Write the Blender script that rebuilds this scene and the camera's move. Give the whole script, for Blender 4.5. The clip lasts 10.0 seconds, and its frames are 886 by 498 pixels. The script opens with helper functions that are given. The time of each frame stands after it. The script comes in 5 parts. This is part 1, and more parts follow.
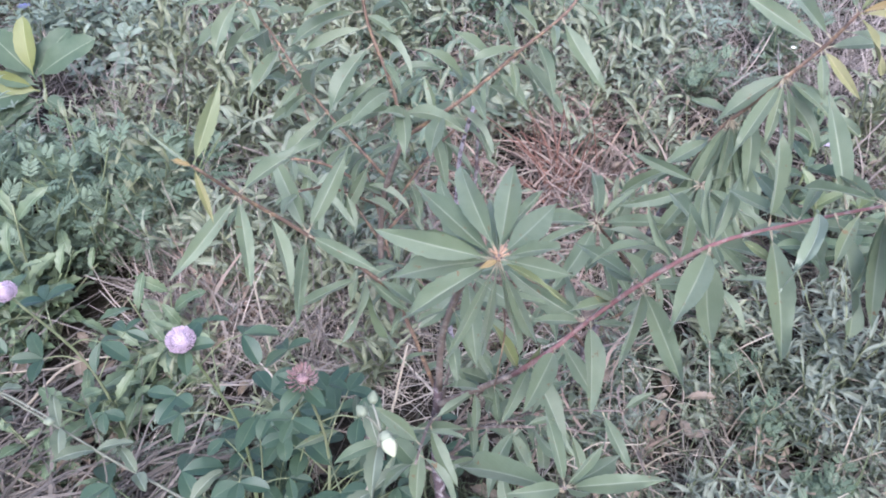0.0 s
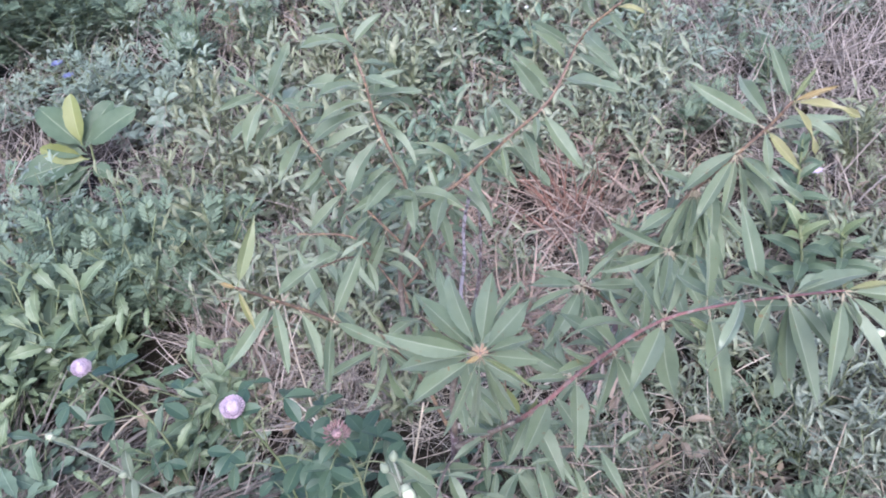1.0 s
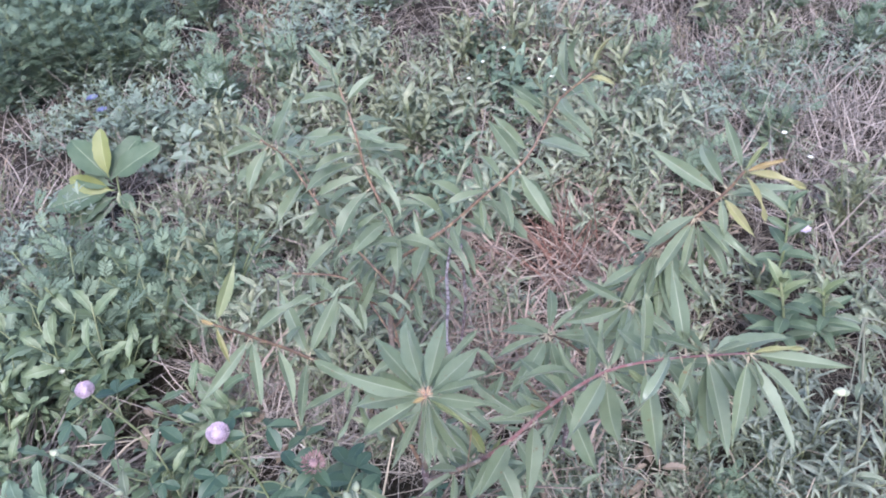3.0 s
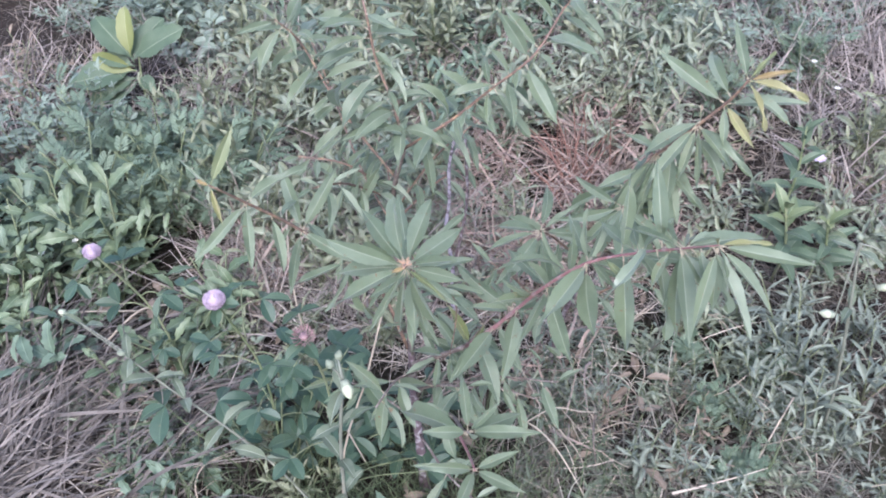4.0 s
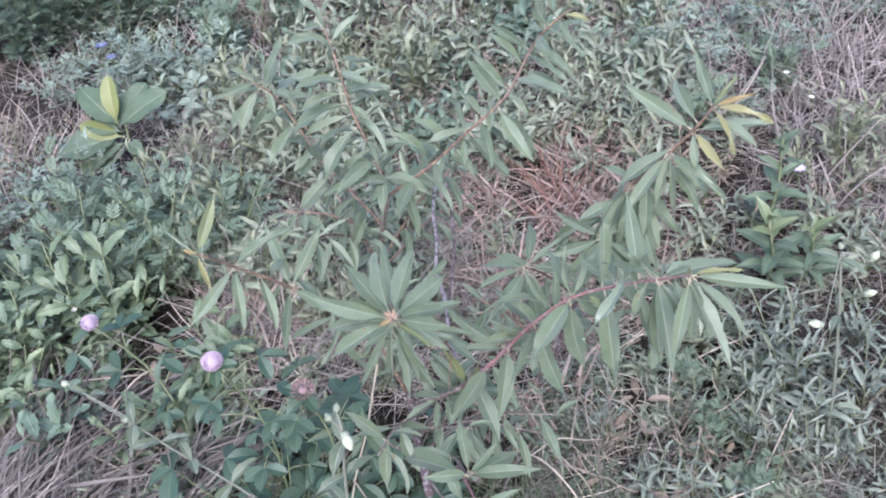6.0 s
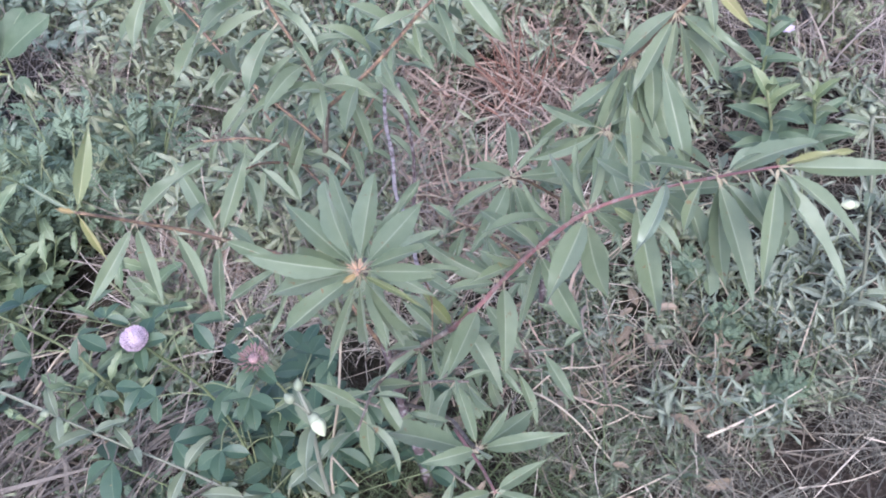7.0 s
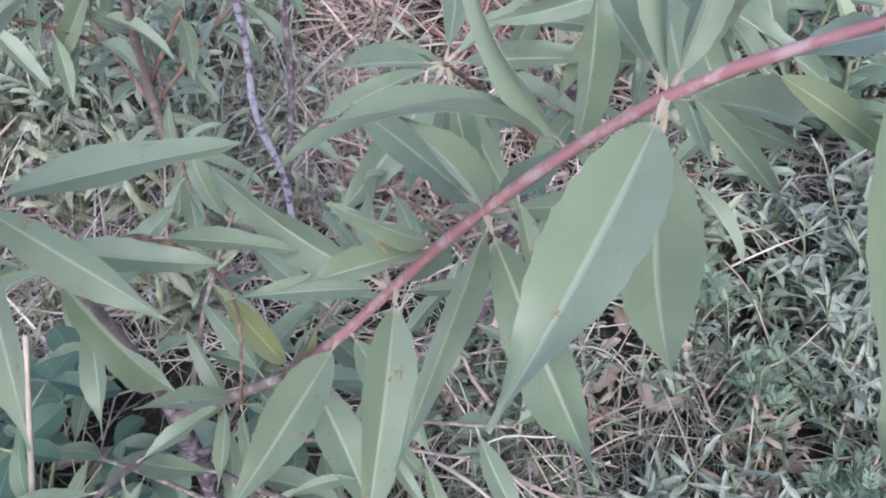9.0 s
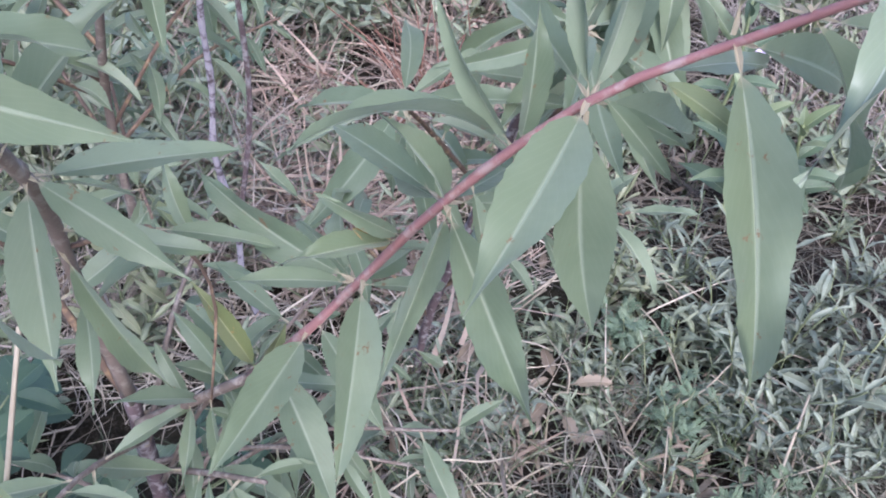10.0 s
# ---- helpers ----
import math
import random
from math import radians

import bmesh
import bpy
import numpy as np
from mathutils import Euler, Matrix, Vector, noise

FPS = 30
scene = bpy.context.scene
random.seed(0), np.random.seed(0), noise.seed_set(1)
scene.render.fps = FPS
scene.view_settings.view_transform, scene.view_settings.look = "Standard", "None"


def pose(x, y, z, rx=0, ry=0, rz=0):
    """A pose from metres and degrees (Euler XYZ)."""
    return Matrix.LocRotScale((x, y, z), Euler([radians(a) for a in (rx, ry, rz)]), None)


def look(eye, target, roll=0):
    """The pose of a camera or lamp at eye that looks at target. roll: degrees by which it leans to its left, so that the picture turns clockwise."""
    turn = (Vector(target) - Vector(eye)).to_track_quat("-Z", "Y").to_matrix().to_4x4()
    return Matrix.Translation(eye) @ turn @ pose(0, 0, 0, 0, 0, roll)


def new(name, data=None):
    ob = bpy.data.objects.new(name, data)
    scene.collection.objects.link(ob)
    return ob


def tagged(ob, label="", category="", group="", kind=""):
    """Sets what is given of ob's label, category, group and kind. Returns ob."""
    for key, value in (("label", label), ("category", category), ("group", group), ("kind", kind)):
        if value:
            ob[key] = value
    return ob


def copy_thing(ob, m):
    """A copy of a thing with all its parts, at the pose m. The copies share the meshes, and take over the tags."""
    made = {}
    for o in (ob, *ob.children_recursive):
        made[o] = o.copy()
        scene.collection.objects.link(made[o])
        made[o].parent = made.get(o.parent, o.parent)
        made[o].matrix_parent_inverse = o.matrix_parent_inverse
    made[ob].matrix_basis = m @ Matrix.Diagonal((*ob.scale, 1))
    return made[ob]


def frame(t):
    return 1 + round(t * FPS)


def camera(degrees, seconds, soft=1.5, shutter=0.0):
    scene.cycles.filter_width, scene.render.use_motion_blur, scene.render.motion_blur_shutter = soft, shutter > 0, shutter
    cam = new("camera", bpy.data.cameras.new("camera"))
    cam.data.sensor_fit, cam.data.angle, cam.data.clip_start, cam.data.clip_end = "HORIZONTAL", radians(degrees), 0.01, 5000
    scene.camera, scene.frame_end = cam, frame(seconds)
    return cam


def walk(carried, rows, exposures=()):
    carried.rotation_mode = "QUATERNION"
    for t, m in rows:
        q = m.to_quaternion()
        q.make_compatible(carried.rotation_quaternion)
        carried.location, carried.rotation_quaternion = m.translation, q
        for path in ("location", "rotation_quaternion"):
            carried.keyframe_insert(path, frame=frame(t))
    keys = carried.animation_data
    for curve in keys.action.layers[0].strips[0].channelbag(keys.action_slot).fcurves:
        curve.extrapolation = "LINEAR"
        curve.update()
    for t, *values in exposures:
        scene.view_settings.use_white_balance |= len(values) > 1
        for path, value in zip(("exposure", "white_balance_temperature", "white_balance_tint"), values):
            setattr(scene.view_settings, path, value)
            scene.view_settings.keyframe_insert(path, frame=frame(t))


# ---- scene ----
cam = camera(57.2, 10.0, 1.95)
PATH = [
    (0, (0.142, 0.079, 0.986), (0.083, 1.58, -0.335), -2.6),
    (0.5, (0.162, 0.059, 1.046), (0.097, 1.567, -0.267), -5.0),
    (0.7, (0.166, 0.047, 1.068), (0.016, 1.484, -0.315), -7.1),
    (1, (0.184, 0.031, 1.126), (0.038, 1.534, -0.186), -8.1),
    (1.2, (0.199, 0.027, 1.133), (0.079, 1.509, -0.205), -7.1),
    (1.5, (0.208, -0.008, 1.181), (0.047, 1.496, -0.128), -9.2),
    (1.7, (0.215, -0.012, 1.195), (0.079, 1.541, -0.058), -8.7),
    (2, (0.224, -0.03, 1.205), (0.085, 1.555, -0.007), -8.6),
    (2.2, (0.226, -0.033, 1.2), (0.08, 1.553, -0.009), -8.5),
    (3.3, (0.27, -0.005, 1.171), (0.042, 1.523, -0.098), -7.0),
    (3.5, (0.281, -0.006, 1.17), (0.051, 1.502, -0.123), -6.9),
    (4, (0.288, -0.044, 1.154), (0.017, 1.377, -0.227), -4.6),
    (4.2, (0.294, -0.047, 1.162), (-0.061, 1.29, -0.282), -7.5),
    (4.5, (0.293, -0.047, 1.162), (-0.034, 1.345, -0.236), -6.6),
    (5, (0.303, -0.054, 1.175), (-0.035, 1.376, -0.182), -8.2),
    (5.5, (0.306, -0.05, 1.179), (-0.002, 1.408, -0.155), -8.1),
    (5.7, (0.309, -0.048, 1.18), (0.008, 1.42, -0.144), -8.3),
    (6.8, (0.275, 0.042, 1.102), (0.098, 1.441, -0.317), -12.9),
    (7, (0.259, 0.106, 1.05), (0.096, 1.424, -0.446), -13.3),
    (7.2, (0.248, 0.168, 0.971), (0.094, 1.427, -0.575), -11.2),
    (7.5, (0.238, 0.248, 0.858), (-0.036, 1.37, -0.775), -14.1),
    (7.7, (0.236, 0.277, 0.789), (-0.143, 1.402, -0.821), -13.6),
    (8, (0.242, 0.335, 0.737), (-0.22, 1.458, -0.853), -17.7),
    (8.2, (0.261, 0.348, 0.711), (-0.156, 1.522, -0.854), -16.9),
    (8.5, (0.264, 0.378, 0.702), (-0.042, 1.554, -0.886), -14.7),
    (8.7, (0.266, 0.389, 0.707), (0.057, 1.617, -0.858), -10.3),
    (9, (0.273, 0.388, 0.706), (0.236, 1.675, -0.824), -3.3),
    (9.2, (0.266, 0.371, 0.716), (0.306, 1.699, -0.778), 0.5),
    (9.5, (0.267, 0.343, 0.727), (0.425, 1.691, -0.742), 3.7),
    (10, (0.258, 0.327, 0.726), (0.407, 1.745, -0.677), 3.3),
]
walk(cam, [(t, look(eye, target, roll)) for t, eye, target, roll in PATH],
     [(0, 1.31, 5670, 20), (10, 1.31, 5670, 20)])

# ---- sky and light: open shade under an even evening sky ----
world = bpy.data.worlds.new("sky")
scene.world = world
world.use_nodes = True
sky = world.node_tree.nodes.new("ShaderNodeTexSky")
sky.sky_type, sky.sun_disc = "NISHITA", False
sky.sun_elevation, sky.sun_rotation = radians(45), radians(172)
sky.air_density, sky.dust_density, sky.ozone_density = 1.0, 3.0, 1.0
background = world.node_tree.nodes["Background"]
world.node_tree.links.new(sky.outputs[0], background.inputs[0])
background.inputs[1].default_value = 0.15
sun = new("sun", bpy.data.lights.new("sun", "SUN"))
sun.data.energy, sun.data.angle, sun.data.color = 1.5, radians(38), (1.0, 0.97, 0.92)
sun.matrix_basis = look((0, 0, 5), (-0.08, 0.6, 4.0))

rng = np.random.default_rng(7)
rnd = random.Random(11)


# ---- materials ----
def nodes_of(name):
    mat = bpy.data.materials.new(name)
    mat.use_nodes = True
    nt = mat.node_tree
    nt.nodes.clear()
    return mat, nt


def link(nt, a, b):
    nt.links.new(a, b)


def math_node(nt, op, a, b=None):
    n = nt.nodes.new("ShaderNodeMath")
    n.operation = op
    for i, v in enumerate((a, b)):
        if v is None:
            continue
        if isinstance(v, (int, float)):
            n.inputs[i].default_value = v
        else:
            link(nt, v, n.inputs[i])
    return n.outputs[0]


def mix_col(nt, fac, a, b):
    n = nt.nodes.new("ShaderNodeMix")
    n.data_type = "RGBA"
    for sock, v in ((n.inputs[0], fac), (n.inputs[6], a), (n.inputs[7], b)):
        if isinstance(v, (int, float)):
            sock.default_value = v
        elif isinstance(v, tuple):
            sock.default_value = (*v, 1)
        else:
            link(nt, v, sock)
    return n.outputs[2]


def noise_fac(nt, scale, detail=4.0, rough=0.6, vec=None):
    n = nt.nodes.new("ShaderNodeTexNoise")
    n.inputs["Scale"].default_value, n.inputs["Detail"].default_value, n.inputs["Roughness"].default_value = scale, detail, rough
    if vec is not None:
        link(nt, vec, n.inputs["Vector"])
    return n.outputs["Fac"]


def ramp(nt, fac, lo, hi):
    n = nt.nodes.new("ShaderNodeMapRange")
    n.inputs["From Min"].default_value, n.inputs["From Max"].default_value = lo, hi
    link(nt, fac, n.inputs["Value"])
    return n.outputs["Result"]


def finish(nt, colour, rough, bump=None, strength=0.3, distance=0.001, through_light=0.0, spec=0.5, metal=0.0, felt=0.0):
    out = nt.nodes.new("ShaderNodeOutputMaterial")
    p = nt.nodes.new("ShaderNodeBsdfPrincipled")
    link(nt, colour, p.inputs["Base Color"])
    if isinstance(rough, (int, float)):
        p.inputs["Roughness"].default_value = rough
    else:
        link(nt, rough, p.inputs["Roughness"])
    p.inputs["Specular IOR Level"].default_value = spec
    p.inputs["Sheen Weight"].default_value, p.inputs["Sheen Roughness"].default_value = felt, 0.45
    p.inputs["Sheen Tint"].default_value = (0.95, 1.0, 0.95, 1.0)
    if bump is not None:
        b = nt.nodes.new("ShaderNodeBump")
        b.inputs["Strength"].default_value, b.inputs["Distance"].default_value = strength, distance
        link(nt, bump, b.inputs["Height"])
        link(nt, b.outputs[0], p.inputs["Normal"])
    if through_light:
        tr = nt.nodes.new("ShaderNodeBsdfTranslucent")
        link(nt, colour, tr.inputs["Color"])
        m = nt.nodes.new("ShaderNodeMixShader")
        m.inputs[0].default_value = through_light
        link(nt, p.outputs[0], m.inputs[1])
        link(nt, tr.outputs[0], m.inputs[2])
        link(nt, m.outputs[0], out.inputs[0])
    else:
        link(nt, p.outputs[0], out.inputs[0])


def leaf_material(name, dark, light, rib, single=True, rough=0.5, worn=(0.33, 0.2, 0.08), wear=0.72, spec=0.5, ribw=0.035, glow=0.05, felt=0.05, petiole=None):
    """Leaf skin: two greens by leaf and by blotch, one half shaded in the colour, pale midrib and side veins along the
    uv, brown flecks.
    """
    mat, nt = nodes_of(name)
    uv = nt.nodes.new("ShaderNodeUVMap")
    sep = nt.nodes.new("ShaderNodeSeparateXYZ")
    link(nt, uv.outputs[0], sep.inputs[0])
    across = math_node(nt, "ABSOLUTE", math_node(nt, "SUBTRACT", sep.outputs[0], 0.5))
    if single:
        own = nt.nodes.new("ShaderNodeObjectInfo").outputs["Random"]
    else:
        own = math_node(nt, "ADD", math_node(nt, "MULTIPLY", nt.nodes.new("ShaderNodeNewGeometry").outputs["Random Per Island"], 0.6),
                        math_node(nt, "MULTIPLY", nt.nodes.new("ShaderNodeObjectInfo").outputs["Random"], 0.4))
    geo = nt.nodes.new("ShaderNodeNewGeometry")
    blotch = noise_fac(nt, 60, 3, 0.6, geo.outputs["Position"])
    tone = math_node(nt, "ADD", math_node(nt, "MULTIPLY", own, 0.7), math_node(nt, "MULTIPLY", ramp(nt, blotch, 0.3, 0.7), 0.3))
    broad = noise_fac(nt, 17, 2, 0.5, geo.outputs["Position"])
    tone = math_node(nt, "ADD", tone, math_node(nt, "MULTIPLY", math_node(nt, "SUBTRACT", broad, 0.5), 1.0))
    col = mix_col(nt, tone, dark, light)
    # shade of the folded blade put into the colour: one half goes dark olive
    half_shade = math_node(nt, "MULTIPLY", ramp(nt, sep.outputs[0], 0.5, 0.52), math_node(nt, "MULTIPLY", own, 0.6))
    col = mix_col(nt, half_shade, col, (0.85 * dark[0], 0.85 * dark[1], 0.6 * dark[2]))
    stripe = nt.nodes.new("ShaderNodeMath")
    stripe.operation = "SINE"
    slant = math_node(nt, "SUBTRACT", math_node(nt, "MULTIPLY", sep.outputs[1], 95.0), math_node(nt, "MULTIPLY", across, 55.0))
    link(nt, slant, stripe.inputs[0])
    veins = ramp(nt, stripe.outputs[0], 0.75, 1.0)
    col = mix_col(nt, math_node(nt, "MULTIPLY", veins, 0.05), col, rib)
    rib_mask = ramp(nt, across, ribw, ribw * 0.35)
    col = mix_col(nt, math_node(nt, "MULTIPLY", rib_mask, 0.55), col, rib)
    if petiole:
        col = mix_col(nt, ramp(nt, sep.outputs[1], 0.13, 0.07), col, petiole)
    fleck = ramp(nt, noise_fac(nt, 130, 4, 0.7, geo.outputs["Position"]), wear, wear + 0.05)
    col = mix_col(nt, math_node(nt, "MULTIPLY", fleck, 0.8), col, worn)
    height = math_node(nt, "ADD", math_node(nt, "MULTIPLY", veins, -0.02), math_node(nt, "ADD", math_node(nt, "MULTIPLY", rib_mask, 0.5), math_node(nt, "MULTIPLY", blotch, 1.2)))
    finish(nt, col, math_node(nt, "ADD", rough - 0.12, math_node(nt, "MULTIPLY", blotch, 0.24)), height, 0.7, 0.0009, glow, spec, 0.0, felt)
    return mat


def fibre_material(name, dark, light, rough=0.8, scale=40.0, single=False, third=None, patch=None):
    """Dry stalks, bark and straw: colour by piece and along the fibre."""
    mat, nt = nodes_of(name)
    own = nt.nodes.new("ShaderNodeNewGeometry").outputs["Random Per Island"]
    if single:
        own = nt.nodes.new("ShaderNodeObjectInfo").outputs["Random"]
    geo = nt.nodes.new("ShaderNodeNewGeometry")
    grain = noise_fac(nt, scale, 5, 0.7, geo.outputs["Position"])
    tone = math_node(nt, "ADD", math_node(nt, "MULTIPLY", own, 0.6), math_node(nt, "MULTIPLY", ramp(nt, grain, 0.3, 0.7), 0.4))
    col = mix_col(nt, tone, dark, light)
    if third:
        big = noise_fac(nt, 7, 3, 0.6, geo.outputs["Position"])
        col = mix_col(nt, ramp(nt, big, 0.45, 0.62), col, third)
    if patch:
        col = mix_col(nt, ramp(nt, noise_fac(nt, 110, 4, 0.65, geo.outputs["Position"]), 0.5, 0.62), col, patch)
    finish(nt, col, rough, noise_fac(nt, scale * 6, 3, 0.6, geo.outputs["Position"]), 0.5, 0.0006, 0.0, 0.3)
    return mat


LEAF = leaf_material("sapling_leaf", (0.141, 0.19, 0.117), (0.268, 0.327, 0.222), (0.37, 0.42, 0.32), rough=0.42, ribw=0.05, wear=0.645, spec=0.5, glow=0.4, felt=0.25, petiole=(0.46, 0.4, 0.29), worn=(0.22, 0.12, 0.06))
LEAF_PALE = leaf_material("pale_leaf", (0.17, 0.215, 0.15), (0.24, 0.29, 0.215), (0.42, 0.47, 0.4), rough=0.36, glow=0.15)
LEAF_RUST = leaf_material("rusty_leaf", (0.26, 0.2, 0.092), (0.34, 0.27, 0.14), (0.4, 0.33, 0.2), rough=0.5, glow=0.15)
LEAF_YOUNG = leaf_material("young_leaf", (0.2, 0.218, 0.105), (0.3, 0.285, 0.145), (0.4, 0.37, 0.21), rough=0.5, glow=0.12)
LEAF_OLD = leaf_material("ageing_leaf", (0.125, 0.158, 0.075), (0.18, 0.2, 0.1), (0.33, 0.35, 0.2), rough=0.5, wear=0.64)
BARK_PINK = fibre_material("pink_bark", (0.27, 0.132, 0.13), (0.4, 0.226, 0.224), 0.5, 60, True, None, (0.37, 0.26, 0.25))
BARK_MID = fibre_material("twig_bark", (0.1, 0.066, 0.052), (0.22, 0.152, 0.118), 0.65, 60, True, None, (0.31, 0.215, 0.135))
BARK_GREY = fibre_material("grey_bark", (0.1, 0.08, 0.068), (0.23, 0.18, 0.155), 0.65, 70, True, None, (0.29, 0.25, 0.22))
BARK_OLD = fibre_material("old_bark", (0.05, 0.036, 0.04), (0.19, 0.14, 0.15), 0.75, 90, True, None, (0.3, 0.28, 0.29))
STALK = fibre_material("green_stalk", (0.13, 0.17, 0.08), (0.24, 0.26, 0.15), 0.6, 60, True)
DRY_STALK = fibre_material("dry_stalk", (0.24, 0.2, 0.15), (0.42, 0.37, 0.29), 0.7, 60, True)
STRAW = fibre_material("grey_straw", (0.045, 0.037, 0.03), (0.28, 0.24, 0.19), 0.8, 30)
STRAW_RED = fibre_material("red_straw", (0.03, 0.02, 0.016), (0.52, 0.385, 0.31), 0.8, 30, False, (0.27, 0.225, 0.185))
WISP = fibre_material("wisp_straw", (0.15, 0.13, 0.112), (0.36, 0.32, 0.28), 0.75, 60, True)
STRAW_PALE = fibre_material("pale_straw", (0.38, 0.32, 0.25), (0.62, 0.56, 0.47), 0.75, 30)
GRASS = fibre_material("grass_green", (0.035, 0.056, 0.024), (0.135, 0.165, 0.088), 0.6, 30)
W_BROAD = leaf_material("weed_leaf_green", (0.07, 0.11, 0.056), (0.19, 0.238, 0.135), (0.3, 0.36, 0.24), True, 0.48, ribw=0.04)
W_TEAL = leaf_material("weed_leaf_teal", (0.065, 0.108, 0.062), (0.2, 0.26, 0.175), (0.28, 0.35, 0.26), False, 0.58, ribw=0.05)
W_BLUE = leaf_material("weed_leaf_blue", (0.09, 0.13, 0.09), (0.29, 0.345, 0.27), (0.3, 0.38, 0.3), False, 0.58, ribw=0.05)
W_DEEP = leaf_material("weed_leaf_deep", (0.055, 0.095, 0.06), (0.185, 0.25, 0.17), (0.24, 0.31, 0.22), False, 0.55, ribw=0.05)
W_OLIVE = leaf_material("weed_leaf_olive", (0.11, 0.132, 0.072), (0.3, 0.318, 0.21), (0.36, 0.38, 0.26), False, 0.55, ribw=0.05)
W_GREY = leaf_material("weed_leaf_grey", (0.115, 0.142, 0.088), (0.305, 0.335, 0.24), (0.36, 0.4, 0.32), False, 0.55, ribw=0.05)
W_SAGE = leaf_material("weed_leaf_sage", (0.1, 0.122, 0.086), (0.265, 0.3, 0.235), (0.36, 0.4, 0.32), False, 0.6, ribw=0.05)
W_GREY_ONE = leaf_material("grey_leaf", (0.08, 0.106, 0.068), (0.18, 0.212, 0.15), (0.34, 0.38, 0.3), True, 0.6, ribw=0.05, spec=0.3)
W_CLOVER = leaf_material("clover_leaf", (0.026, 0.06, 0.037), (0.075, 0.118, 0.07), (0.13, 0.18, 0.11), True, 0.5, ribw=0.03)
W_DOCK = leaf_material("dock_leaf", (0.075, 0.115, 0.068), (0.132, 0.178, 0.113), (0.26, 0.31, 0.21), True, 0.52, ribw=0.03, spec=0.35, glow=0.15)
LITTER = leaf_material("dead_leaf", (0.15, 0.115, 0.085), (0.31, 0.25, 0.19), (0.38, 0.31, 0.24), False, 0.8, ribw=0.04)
PETAL = fibre_material("pink_petal", (0.44, 0.34, 0.43), (0.62, 0.53, 0.6), 0.6, 80)
PETAL_OLD = fibre_material("fading_petal", (0.16, 0.09, 0.075), (0.4, 0.27, 0.28), 0.7, 80)
PETAL_BLUE = fibre_material("blue_petal", (0.08, 0.09, 0.18), (0.17, 0.19, 0.32), 0.6, 80)
PETAL_WHITE = fibre_material("white_petal", (0.62, 0.62, 0.52), (0.8, 0.8, 0.72), 0.6, 80)
BUD = fibre_material("bud_skin", (0.34, 0.37, 0.25), (0.46, 0.49, 0.35), 0.5, 50, True)
CALYX = fibre_material("calyx_skin", (0.15, 0.18, 0.12), (0.28, 0.31, 0.23), 0.6, 90, True)


def soil_material():
    mat, nt = nodes_of("soil")
    geo = nt.nodes.new("ShaderNodeNewGeometry")
    pos = geo.outputs["Position"]
    clods, fine = noise_fac(nt, 14, 6, 0.65, pos), noise_fac(nt, 160, 5, 0.7, pos)
    col = mix_col(nt, ramp(nt, clods, 0.35, 0.7), (0.014, 0.012, 0.01), (0.05, 0.038, 0.03))
    col = mix_col(nt, ramp(nt, fine, 0.5, 0.72), col, (0.13, 0.105, 0.085))
    col = mix_col(nt, ramp(nt, noise_fac(nt, 1.1, 5, 0.6, pos), 0.5, 0.62), col, (0.05, 0.05, 0.03))
    finish(nt, col, 0.95, math_node(nt, "ADD", clods, fine), 0.9, 0.012, 0.0, 0.2)
    return mat


SOIL = soil_material()


